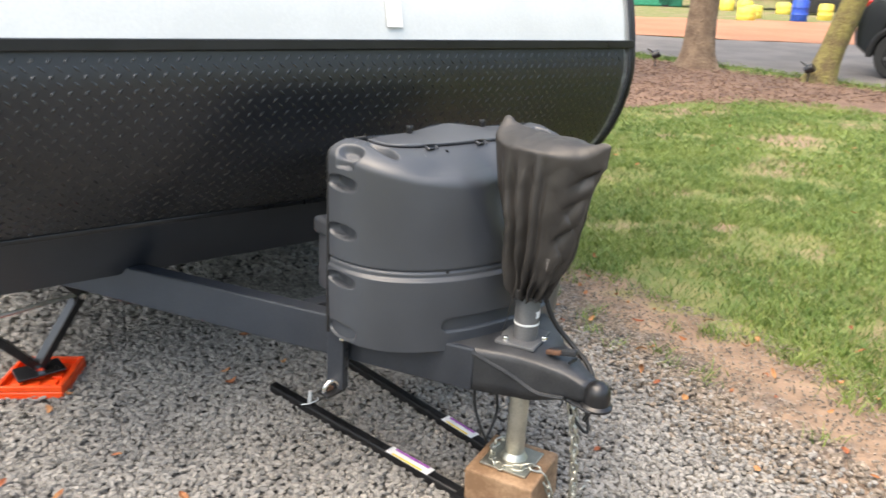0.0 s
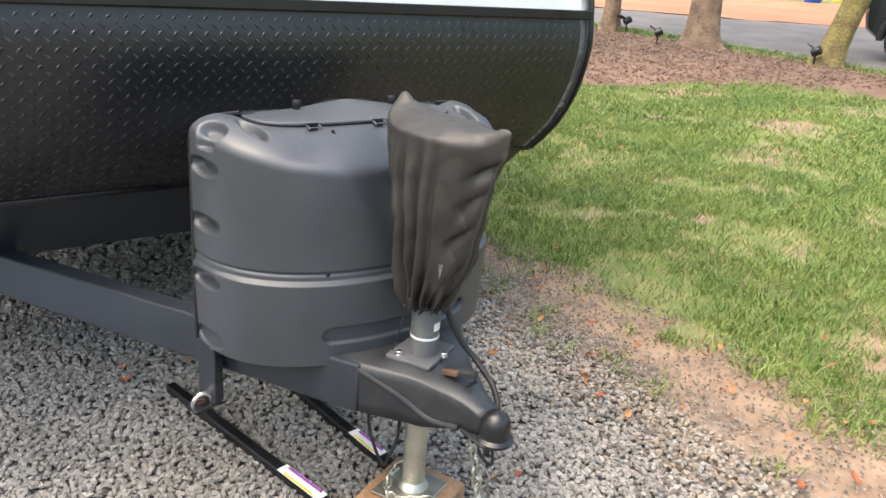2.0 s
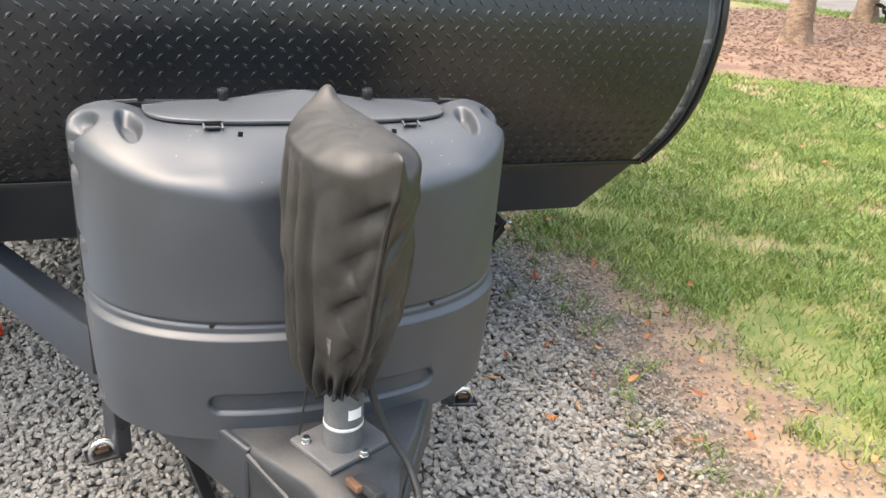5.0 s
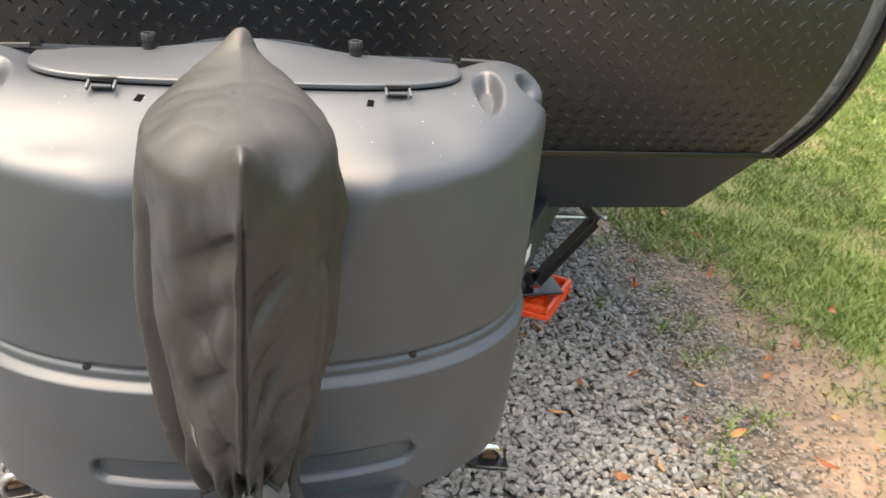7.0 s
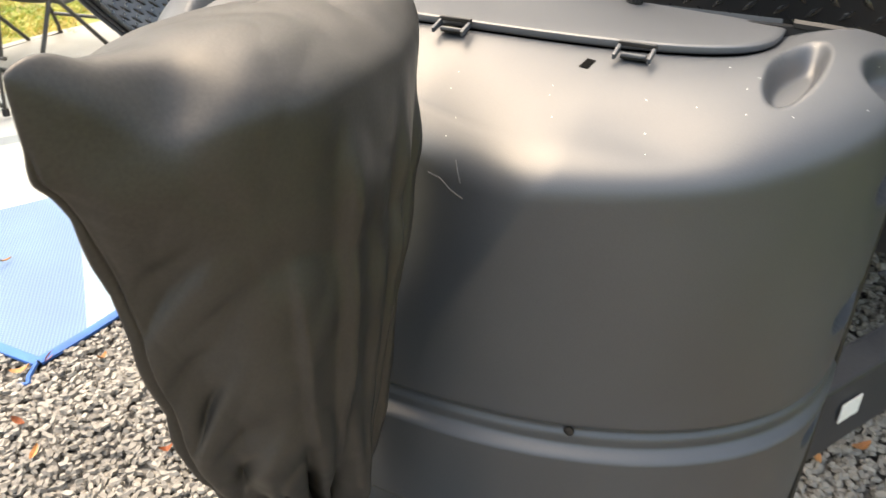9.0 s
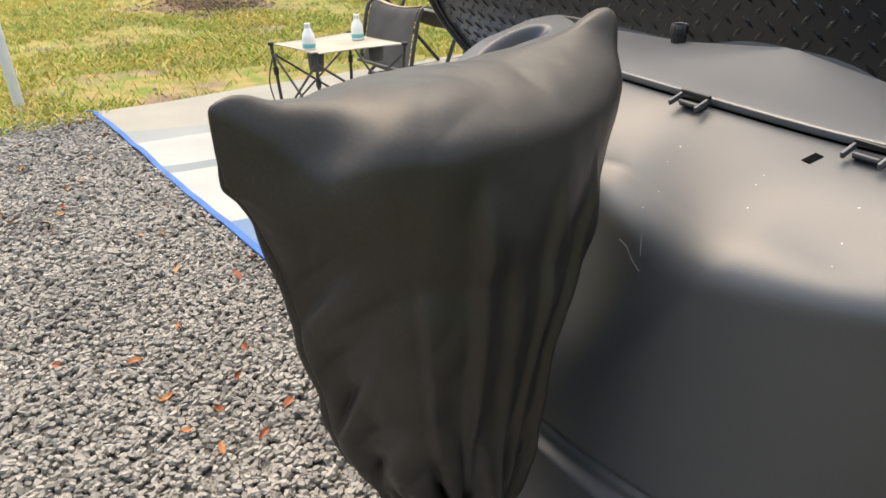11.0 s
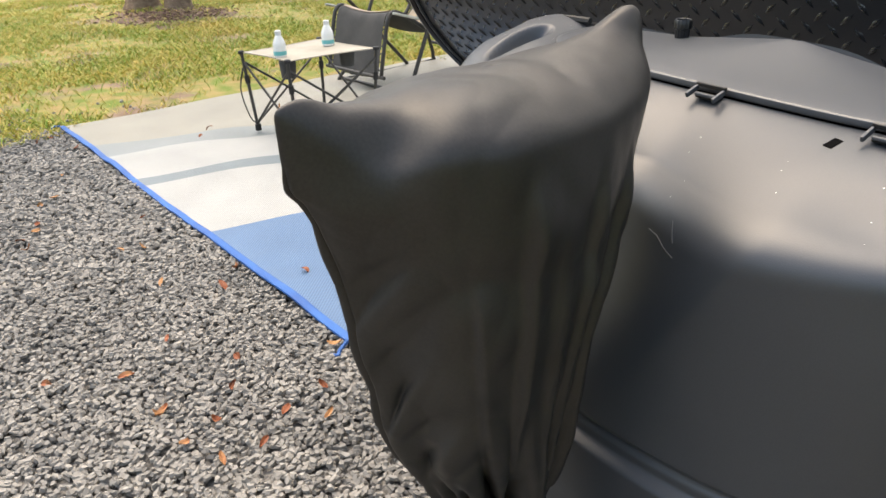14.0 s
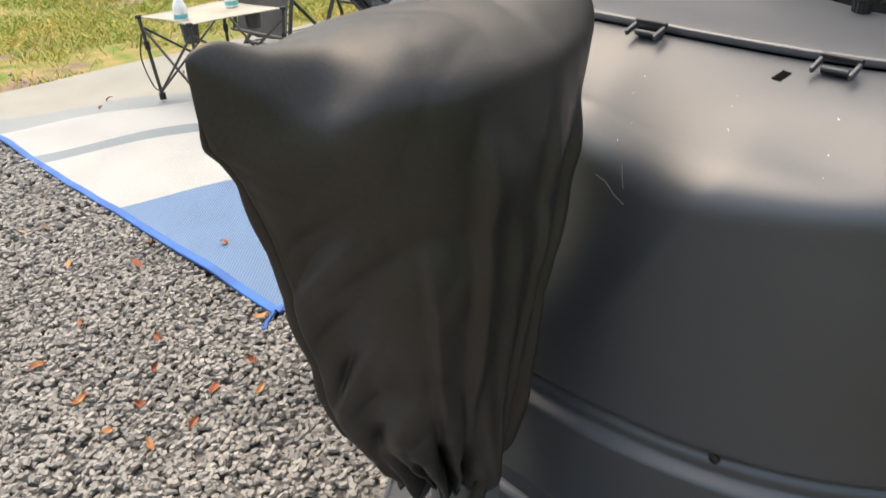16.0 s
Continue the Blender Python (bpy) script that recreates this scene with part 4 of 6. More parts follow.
    # creases across the front, slack dents between them
    for zc, a0, amp in ((0.935, 4.40, 0.009), (0.90, 5.05, 0.007), (0.872, 4.25, 0.006), (0.825, 5.0, 0.008), (0.80, 4.20, 0.010), (0.755, 5.2, 0.009), (0.715, 4.38, 0.006), (0.87, 5.35, 0.006), (0.70, 5.0, 0.007)):
        v = (V[..., 2] - zc - 0.06 * (ang - a0)) / 0.010
        off -= np.where(ang > 4.72, 0.7, 1.35) * amp * (1 - np.exp(-((ang - 4.72) / 0.10) ** 2)) * np.where(v > 0, np.exp(-v), np.exp(-(v / 2.6) ** 2)) * np.exp(-((ang - a0) / 0.28) ** 2)
    for k in range(V.shape[0]):
        firm = float(1 - 0.6 * sstep(nz - 30, nz + 4, k))
        for j in range(0, nu):
            p = V[k, j]
            broad = noise.noise((p[0] * 13 + 3, p[1] * 13, p[2] * 9))
            off[k, j] += firm * (0.008 * abs(broad) - 0.002 + 0.0016 * noise.noise((p[0] * 50, p[1] * 50, p[2] * 22)) + 0.004 * abs(noise.noise((p[0] * 26, p[1] * 26 + 7, p[2] * 17))))
    V += N * off[..., None]
    verts = V.reshape(-1, 3)
    f = grid_faces(nu, n_rows, closed=True)
    mesh_object("cloth", verts, f, M_VINYL, cov, "dark grey vinyl cloth with pleats")
    # pale worn spot low on one side
    j0, j1 = int(nu * 3.84 / 6.283), int(nu * 3.98 / 6.283)
    k0, k1 = int(nz * 0.20), int(nz * 0.34)
    patch = V[k0:k1, j0:j1] + N[k0:k1, j0:j1] * 0.0008
    fs = [f for f in grid_faces(j1 - j0, k1 - k0) if (f[0] % (j1 - j0)) > 0.45 * ((k1 - k0) - f[0] // (j1 - j0)) - 1]
    mesh_object("worn_spot", patch.reshape(-1, 3), fs, M_GREYPALE, cov, "pale worn spot")
    # frayed hem
    hem = [tuple(p) for p in V[0][::5]] + [tuple(V[0][0])]
    part("drawstring_hem", T(hem, 0.0038, 6), M_RUBBER, cov, "gathered black drawstring hem")
    part("toggle", B((0.016, 0.014, 0.026), (-0.040, -0.03, 0.625), bevel=0.004), M_RUBBER, cov, "black cord toggle")
    part("cord", T(smooth_path([(-0.038, -0.02, 0.66), (-0.044, -0.012, 0.60), (-0.048, 0.0, 0.54), (-0.050, 0.012, 0.50)], 5), 0.0016, 6), M_RUBBER, cov, "thin black cord")
    return cov


build_jack_cover()


# ---- hitch gear on and round the tongue ----
def build_bracket(sx):
    b = thing("spring_bar_bracket", "black steel bracket with a bright shackle on the frame rail", "bracket", (sx * 0.335 - 0.012, 0.326, 0), group="lift brackets on the frame rails", lean=0.45)
    plate = part("plate", B((0.030, 0.050, 0.215), (0, 0, 0.405), (0, 0, sx * -26), bevel=0.004), M_FRAME, b, "black bracket plate")
    # bolt holes: black discs on the plate imitate the shade inside them
    for k in range(3):
        part("hole", lathe(bmesh.new(), [(0.0055, 0), (0.0055, 0.001)], turn=pose(sx * -0.010 + sx * 0.0, -0.0275, 0.415 - 0.027 * k, 90, 0, sx * -26), n=12), M_RUBBER, b)
    for z in (0.452, 0.472):
        part("bolt", lathe(bmesh.new(), [(0.009, 0), (0.009, 0.006), (0.006, 0.010)], turn=pose(sx * 0.002 - 0.004, -0.027, z, 90, 0, sx * -26), n=8), M_CHROME, b, "bright steel bolt")
    part("tray", B((0.066, 0.044, 0.007), (sx * 0.026, -0.012, 0.299), (0, 0, sx * -12), bevel=0.003), M_BLACK, b, "black shackle tray")
    sh = [(sx * (0.026 + 0.022 * math.cos(a)), -0.012, 0.302 + 0.026 * math.sin(a)) for a in np.linspace(0, math.pi, 12)]
    part("shackle", T(sh, 0.0065, 10), M_CHROME, b, "bright bent shackle")
    part("rust_face", B((0.024, 0.012, 0.008), (sx * 0.030, -0.008, 0.306), (0, 0, sx * -12), bevel=0.002), M_RUST, b, "rusty shackle pin")


for sx in (-1, 1):
    build_bracket(sx)


def build_spring_bar(p0, p1, l0, l1):
    a, c = Vector(p0), Vector(p1)
    bar = thing("spring_bar", "black steel spring bar with a white sticker lying on the gravel", "spring bar", group="spring bars on the gravel")
    d = c - a
    m = Matrix.Translation((a + c) / 2) @ d.to_track_quat("Y", "Z").to_matrix().to_4x4()
    part("bar", box(bmesh.new(), (0.032, d.length, 0.030), turn=m, bevel=0.006, seg=3), M_BLACK, bar, "gloss black square bar")
    end = m.copy()
    end.translation = c + Vector((0, 0, 0.004))
    part("trunnion", box(bmesh.new(), (0.070, 0.045, 0.036), turn=end, bevel=0.006), M_BLACK, bar, "black trunnion end")
    part("trunnion_bolt", lathe(bmesh.new(), [(0.010, 0), (0.010, 0.006), (0.006, 0.009)], turn=Matrix.Translation(c + Vector((-0.04, 0, 0.006))) @ pose(0, 0, 0, 0, -90, 0), n=8), M_ZINC, bar)
    q = d.normalized()
    for z, w, mt, off, ln in ((0.0158, 0.0325, M_LABEL, 0.0, l1 - l0), (0.0166, 0.008, M_PURPLE, -0.011, (l1 - l0) * 0.8), (0.0166, 0.006, M_YELLOW, 0.012, (l1 - l0) * 0.7)):
        lm = m.copy()
        lm.translation = a + q * (l0 + l1) / 2 + Vector((off * q.y, -off * q.x, z))
        part("sticker" if off == 0 else "sticker_print", box(bmesh.new(), (w, ln, 0.0012), turn=lm, bevel=0), mt, bar, "white paper sticker" if off == 0 else "", smooth=False)


build_spring_bar((-0.268, 0.890, 0.026), (-0.130, 0.045, 0.026), 0.560, 0.725)
build_spring_bar((0.028, 0.93, 0.026), (0.072, 0.10, 0.026), 0.560, 0.695)


def link_mesh():
    bm = bmesh.new()
    n, k = 18, 6
    ring = []
    for i in range(n):
        a = 2 * math.pi * i / n
        cx, cz = 0.0085 * math.cos(a), 0.0085 * math.sin(a) + (0.007 if math.sin(a) > 0 else -0.007)
        ring.append([bm.verts.new(((0.0085 + 0.003 * math.cos(b)) * math.cos(a), 0.003 * math.sin(b), (0.0085 + 0.003 * math.cos(b)) * math.sin(a) + (0.007 if math.sin(a) >= 0 else -0.007))) for b in np.linspace(0, 2 * math.pi, k, endpoint=False)])
    for i in range(n):
        for j in range(k):
            bm.faces.new((ring[i][j], ring[(i + 1) % n][j], ring[(i + 1) % n][(j + 1) % k], ring[i][(j + 1) % k]))
    bmesh.ops.recalc_face_normals(bm, faces=bm.faces)
    me = bpy.data.meshes.new("link")
    bm.to_mesh(me)
    bm.free()
    me.materials.append(M_ZINC)
    me.polygons.foreach_set("use_smooth", [True] * len(me.polygons))
    return me


LINK = link_mesh()


def build_chain(path, label):
    ch = thing("safety_chain", label, "chain", group="safety chains on the tongue")
    pts = smooth_path(path, 30)
    d = 0.0
    gap, last, n = 0.0235, pts[0], 0
    for a, c in zip(pts, pts[1:]):
        d += (c - a).length
        if d >= gap:
            d = 0.0
            ob = new("link", LINK)
            ob.parent = ch
            ob.matrix_basis = Matrix.Translation(c) @ (c - last).to_track_quat("Z", "Y").to_matrix().to_4x4() @ pose(0, 0, 0, 0, 0, 90 * (n % 2) + 20)
            last, n = c, n + 1


pin = thing("clip_pin", "small white-zinc clip pin standing on the spring bar", "pin", (-0.236, 0.70, 0.041))
part("stem", T([(0, 0, 0), (0.004, -0.004, 0.045)], 0.006, 8), M_WHITE, pin)
part("wire_loop", T(smooth_path([(-0.03, 0.0, 0.006), (-0.01, -0.02, 0.012), (0.025, -0.012, 0.010), (0.035, 0.01, 0.004)], 6), 0.0022, 6), M_WHITE, pin, "bent white wire")
build_chain([(0.050, -0.135, 0.385), (0.056, -0.150, 0.28), (0.062, -0.150, 0.16), (0.070, -0.150, 0.06), (0.10, -0.12, 0.014), (0.20, -0.10, 0.014)], "zinc safety chain hanging from the coupler to the gravel")
build_chain([(0.026, -0.145, 0.385), (0.036, -0.165, 0.25), (0.046, -0.170, 0.12), (0.050, -0.160, 0.02), (0.12, -0.20, 0.014), (0.16, -0.28, 0.014)], "zinc safety chain hanging from the coupler to the gravel")
build_chain([(0.045, 0.06, 0.146), (-0.03, 0.05, 0.150), (-0.085, -0.01, 0.148), (-0.06, -0.055, 0.148), (-0.02, -0.085, 0.150), (0.004, -0.118, 0.10), (0.010, -0.135, 0.02), (-0.03, -0.20, 0.014)], "zinc chain lying over the timber block")
for nm, pts, r, lab in (("breakaway_cable", [(0.06, -0.13, 0.40), (0.075, -0.16, 0.33), (0.068, -0.18, 0.27), (0.045, -0.16, 0.30), (0.04, -0.10, 0.38)], 0.004, "black breakaway cable looped under the coupler"),
                        ("trailer_wire", [(-0.05, 0.10, 0.38), (-0.075, 0.09, 0.28), (-0.06, 0.06, 0.18), (-0.02, 0.09, 0.155), (0.02, 0.10, 0.22), (0.0, 0.10, 0.36)], 0.004, "thin black wire hanging under the tongue")):
    w = thing(nm, lab, "cable")
    part("cable", T(smooth_path(pts, 8), r, 8), M_RUBBER, w)
hook = thing("rail_hook", "bent dark steel rod with a white tip by the frame rail", "rod", lean=0.6)
part("rod", T(smooth_path([(0.462, 0.85, 0.68), (0.452, 0.85, 0.63), (0.444, 0.85, 0.56), (0.440, 0.84, 0.515), (0.425, 0.83, 0.505)], 6), 0.005, 8), M_FRAME, hook)
part("tip", B((0.014, 0.014, 0.016), (0.449, 0.845, 0.622), (0, 20, 20), bevel=0.003), M_WHITE, hook, "white plastic tip")
bat = thing("battery_box", "dark grey ribbed plastic battery box behind the gas bottle cover", "battery box", lean=0.6)
part("box", B((0.34, 0.19, 0.17), (-0.075, 0.50, 0.560), bevel=0.012, seg=3), M_LID, bat)
part("lid", B((0.36, 0.21, 0.05), (-0.075, 0.50, 0.665), bevel=0.012, seg=3), M_LID, bat, "grey overhanging lid")
for k in range(5):
    part("rib", B((0.008, 0.012, 0.13), (-0.215 + 0.07 * k, 0.402, 0.560), bevel=0.002), M_LID, bat)
part("strap", B((0.362, 0.03, 0.004), (-0.075, 0.50, 0.692), bevel=0.001), M_RUBBER, bat, "black strap")


# ---- corner jacks on orange blocks ----
def build_scissor(sx, foot):
    j = thing("scissor_jack", "black scissor stabiliser jack on an orange levelling block", "stabiliser jack", group="scissor jacks under the trailer")
    fx, fy = foot
    top = Vector((fx - sx * 0.01, fy + 0.04, 0.47))
    base = Vector((fx, fy, 0.075))
    outer, inner = base.lerp(top, 0.52) + Vector((sx * 0.17, -0.03, 0.0)), base.lerp(top, 0.52) - Vector((sx * 0.17, -0.03, 0.0))
    for a, c in ((base, outer), (base, inner), (top, outer), (top, inner)):
        d = c - a
        m = Matrix.Translation((a + c) / 2) @ d.to_track_quat("Y", "Z").to_matrix().to_4x4()
        part("arm", box(bmesh.new(), (0.045, d.length + 0.03, 0.028), turn=m, bevel=0.004), M_BLACK, j, "black channel arm")
    for p in (outer, inner, base, top):
        part("pivot", T([p - Vector((0, 0.034, 0)), p + Vector((0, 0.034, 0))], 0.011, 12), M_CHROME, j, "bright pivot pin")
    part("screw_rod", T([outer + Vector((sx * 0.03, 0, 0)), inner], 0.008, 8), M_ZINC, j)
    part("foot", B((0.15, 0.10, 0.008), (fx, fy, 0.063), bevel=0.003), M_BLACK, j, "flat black foot")
    part("saddle", B((0.14, 0.08, 0.03), (top.x, top.y, 0.475), bevel=0.004), M_BLACK, j)


def build_level_block(at, rz):
    b = thing("levelling_block", "bright orange ribbed plastic levelling block on the gravel", "levelling block", (*at, 0), rz, group="levelling blocks under the jacks")
    part("slab", B((0.215, 0.215, 0.028), (0, 0, 0.022), bevel=0.006, seg=3), M_ORANGE, b)
    for s in (-1, 1):
        part("rim", B((0.215, 0.014, 0.022), (0, s * 0.1, 0.046), bevel=0.004), M_ORANGE, b)
        part("rim", B((0.014, 0.186, 0.022), (s * 0.1, 0, 0.046), bevel=0.004), M_ORANGE, b)
    for i in range(3):
        for k in range(3):
            part("stud", B((0.034, 0.034, 0.010), (-0.055 + 0.055 * i, -0.055 + 0.055 * k, 0.040), bevel=0.004), M_ORANGE, b)


build_scissor(-1, (-0.87, 1.40))
build_level_block((-0.865, 1.40), -35)
build_scissor(1, (0.715, 1.27))
build_level_block((0.70, 1.29), 54)


# ---- mat with table, bottles and recliner ----
def build_rug():
    rug = thing("outdoor_rug", "woven blue, white and cream plastic mat on the gravel", "rug")
    x0, x1, y0, y1 = -4.190, -1.215, 0.47, 6.0
    nx, ny = 70, 110
    v = []
    for y in np.linspace(0, 1, ny):
        for x in np.linspace(0, 1, nx):
            px = x0 + (x1 - x0) * x
            py = (y0 - 0.070 * (1 - x)) + (y1 - y0) * y
            pz = 0.030 + 0.010 * noise.noise((px * 1.6, py * 1.6, 0)) + 0.016 * noise.noise((px * 4 + 1.4 * py, py * 0.8, 3))
            v.append((px, py, max(pz, 0.018)))
    mesh_object("mat", v, grid_faces(nx, ny), M_RUG, rug, "woven plastic mat with a wavy pattern")
    v = np.array(v).reshape(ny, nx, 3)
    edges = [v[0], v[:, -1], v[-1]]
    for e in edges:
        bm = bmesh.new()
        d = Vector(e[-1] - e[0]).normalized()
        out = Vector((d.y, -d.x, 0))
        pts = [Vector(p) for p in e]
        a = [bm.verts.new(p + out * 0.012 + Vector((0, 0, 0.001))) for p in pts]
        b = [bm.verts.new(p + Vector((0, 0, 0.006))) for p in pts]
        c = [bm.verts.new(p - out * 0.012 + Vector((0, 0, 0.004))) for p in pts]
        f = [bm.verts.new(p + out * 0.012 + Vector((0, 0, -0.006))) for p in pts]
        for r, s in ((f, a), (a, b), (b, c)):
            for k in range(len(pts) - 1):
                bm.faces.new((r[k], r[k + 1], s[k + 1], s[k]))
        part("binding", bm, M_BLUETRIM, rug, "blue sewn binding")
    for cx, cy, ex, ey in ((-1.207, 0.46, 0.03, -0.05), (-4.195, 0.39, -0.07, -0.03)):
        part("corner_loop", T(smooth_path([(cx, cy, 0.03), (cx + ex * 0.6, cy + ey * 0.7, 0.022), (cx + ex, cy + ey, 0.016), (cx + ex * 0.4, cy + ey * 1.3, 0.016)], 6), 0.006, 6), M_BLUETRIM, rug, "blue corner loop")


build_rug()


def build_table():
    t = thing("folding_table", "small folding camp table with a beige fabric top", "table")
    cs = [Vector(p) for p in ((-3.33, 1.135, 0.43), (-2.935, 1.19, 0.43), (-2.90, 1.65, 0.43), (-3.37, 1.59, 0.43))]
    n = 14
    v = []
    for j in range(n):
        for i in range(n):
            a, b = i / (n - 1), j / (n - 1)
            p = cs[0].lerp(cs[1], a).lerp(cs[3].lerp(cs[2], a), b)
            edge = 0.014 * (math.sin(math.pi * a) * (1 - math.sin(math.pi * b)) + math.sin(math.pi * b) * (1 - math.sin(math.pi * a)))
            mid = (cs[0] + cs[1] + cs[2] + cs[3]) / 4
            p = p + (mid - p).normalized() * edge if (mid - p).length > 1e-6 else p
            v.append((p.x, p.y, p.z - 0.010 * math.sin(math.pi * a) * math.sin(math.pi * b)))
    k = len(v)
    w = [*v, *[(x, y, z - 0.004) for x, y, z in v]]
    f = grid_faces(n, n)
    rim = [i for i in range(n)] + [i * n + n - 1 for i in range(1, n)] + [n * n - 1 - i for i in range(1, n)] + [(n - 1 - i) * n for i in range(1, n - 1)]
    f = f + [tuple(q + k for q in g[::-1]) for g in f] + [(rim[i], rim[(i + 1) % len(rim)], rim[(i + 1) % len(rim)] + k, rim[i] + k) for i in range(len(rim))]
    mesh_object("fabric_top", w, f, M_TABLE, t, "taut beige fabric top")
    mid = sum(cs, Vector()) / 4
    feet = [c.lerp(mid, 0.10) * 1.0 for c in cs]
    for c, q in zip(cs, feet):
        q.z = 0.045
        leg = part("leg", T([c + Vector((0, 0, 0.0)), q], 0.0085, 10), M_TUBE, t, "dark tubular leg")
        part("foot", T([q + Vector((0, 0, 0.02)), q - Vector((0, 0, 0.012))], 0.016, 10), M_RUBBER, leg, "black plastic foot")
        part("corner_cap", lathe(bmesh.new(), [(0.016, -0.008), (0.017, 0.0), (0.014, 0.006), (0.006, 0.008)], c, 14), M_RUBBER, leg, "black corner cap")
        part("slider", T([c.lerp(q, 0.30), c.lerp(q, 0.40)], 0.013, 10), M_RUBBER, leg)
    for i in range(4):
        a, b = cs[i], cs[(i + 1) % 4]
        p, q = feet[i], feet[(i + 1) % 4]
        part("cross_brace", T([a.lerp(p, 0.12), q.lerp(b, 0.06)], 0.006, 8), M_TUBE, t, "dark crossing brace")
        part("cross_brace", T([b.lerp(q, 0.12), p.lerp(a, 0.06)], 0.006, 8), M_TUBE, t, "dark crossing brace")
    for c in (Vector((-3.01, 1.225, 0.42)), Vector((-3.05, 1.57, 0.42))):
        part("cup_pocket", lathe(bmesh.new(), [(0.028, -0.085), (0.034, -0.080), (0.040, 0.0)], c, 16), M_MESH, t, "dark mesh cup pocket")
    strap = smooth_path([cs[0] + Vector((-0.01, 0, -0.08)), cs[0] + Vector((-0.05, -0.01, -0.20)), cs[0] + Vector((-0.03, 0.01, -0.33)), feet[0] + Vector((0.0, 0, 0.02))], 6)
    part("strap", T(strap, 0.004, 6), M_TUBE, t, "loose dark strap")


def build_bottle(at):
    b = thing("plastic_bottle", "white plastic bottle with a teal label on the table", "bottle", at, group="bottles on the table")
    part("body", lathe(bmesh.new(), [(0.026, 0.0), (0.031, 0.004), (0.031, 0.060), (0.028, 0.072), (0.016, 0.098), (0.013, 0.104)], n=20), M_BOTTLE, b)
    part("cap", lathe(bmesh.new(), [(0.0145, 0.102), (0.0145, 0.122), (0.012, 0.124)], n=18), M_WHITE, b, "white screw cap")
    part("label_band", lathe(bmesh.new(), [(0.0314, 0.012), (0.0316, 0.013), (0.0316, 0.030), (0.0314, 0.031)], n=20), M_TEAL, b, "teal label band")


build_table()
build_bottle((-3.075, 1.225, 0.425))
build_bottle((-3.17, 1.535, 0.425))


def build_recliner():
    c = thing("recliner_chair", "folding recliner with dark mesh sling and tan armrests on the mat", "chair", (-3.76, 2.45, 0), 4)
    line = [(-0.46, 0.14), (-0.42, 0.32), (-0.37, 0.48), (-0.27, 0.47), (-0.04, 0.34), (0.14, 0.37), (0.24, 0.52), (0.44, 1.02)]
    for s in (-1, 1):
        x = 0.32 * s
        part("base_tube", T(smooth_path([(x, -0.30, 0.10), (x, -0.36, 0.045), (x, -0.30, 0.028), (x, 0.36, 0.028), (x, 0.42, 0.06), (x, 0.40, 0.16), (x, 0.30, 0.50)], 6), 0.012, 10), M_TUBE, c, "dark tubular base")
        part("cross_leg", T([(x * 1.04, -0.30, 0.58), (x * 1.04, 0.20, 0.04)], 0.012, 10), M_TUBE, c, "dark tubular leg")
        part("cross_leg", T([(x * 0.97, -0.28, 0.05), (x * 0.97, -0.02, 0.60)], 0.012, 10), M_TUBE, c, "dark tubular leg")
        part("link_bar", T([(x * 1.08, -0.40, 0.50), (x * 1.08, 0.16, 0.34)], 0.008, 8), M_ZINC, c, "bright steel link bar")
        arm = smooth_path([(x * 1.1, -0.44, 0.655), (x * 1.1, -0.28, 0.640), (x * 1.1, -0.06, 0.585), (x * 1.1, 0.10, 0.555)], 6)
        rest = part("armrest", T(arm, 0.026, 12), M_CUSHION, c, "tan curved armrest")
        part("lock_knob", B((0.05, 0.03, 0.03), (x * 1.1, 0.08, 0.52), bevel=0.008), M_BLACK, rest, "black lock knob")
        rail = smooth_path([(0.27 * s, y, z) for y, z in line], 8)
        part("sling_rail", T(rail, 0.012, 10), M_TUBE, c, "dark sling rail")
        for p in rail[2:-2:2]:
            p = Vector(p)
            part("lace", T([p + Vector((0.012 * s, 0, 0.010)), p - Vector((0.030 * s, 0, 0.010))], 0.004, 6), M_RUBBER, c)
    pts = smooth_path([(0, y, z) for y, z in line], 8)
    v = [(x, p.y, p.z - 0.02 * (1 - (x / 0.24) ** 2)) for p in pts for x in np.linspace(-0.24, 0.24, 8)]
    f = grid_faces(8, len(pts))
    mesh_object("sling", v, f, M_MESH, c, "dark mesh sling")
    up = [(x * 0.94, y + 0.004, z + 0.006) for x, y, z in v]
    mesh_object("seat_pad", up[8 * 18:8 * 46], grid_faces(8, 28), M_CUSHION, c, "tan fabric seat facing")
    part("headrest", B((0.40, 0.07, 0.16), (0, 0.39, 0.95), (-24, 0, 0), bevel=0.03, seg=4), M_CUSHION, c, "tan padded headrest")
    for y, z in (line[0], line[-1], (0.40, 0.16), (-0.36, 0.045)):
        part("cross_tube", T([(-0.30, y, z), (0.30, y, z)], 0.011, 10), M_TUBE, c)


build_recliner()
clip = thing("blue_peg", "blue and yellow plastic ground peg lying on the mat", "peg", (-1.84, 1.66, 0.035), 30)
part("peg", B((0.10, 0.035, 0.022), (0, 0, 0.012), bevel=0.006), M_BLUE, clip)
part("hook", T(smooth_path([(-0.04, 0.0, 0.03), (-0.02, 0.03, 0.045), (0.02, 0.03, 0.045), (0.045, 0.0, 0.03)], 5), 0.006, 8), M_YBARREL, clip, "yellow handle")


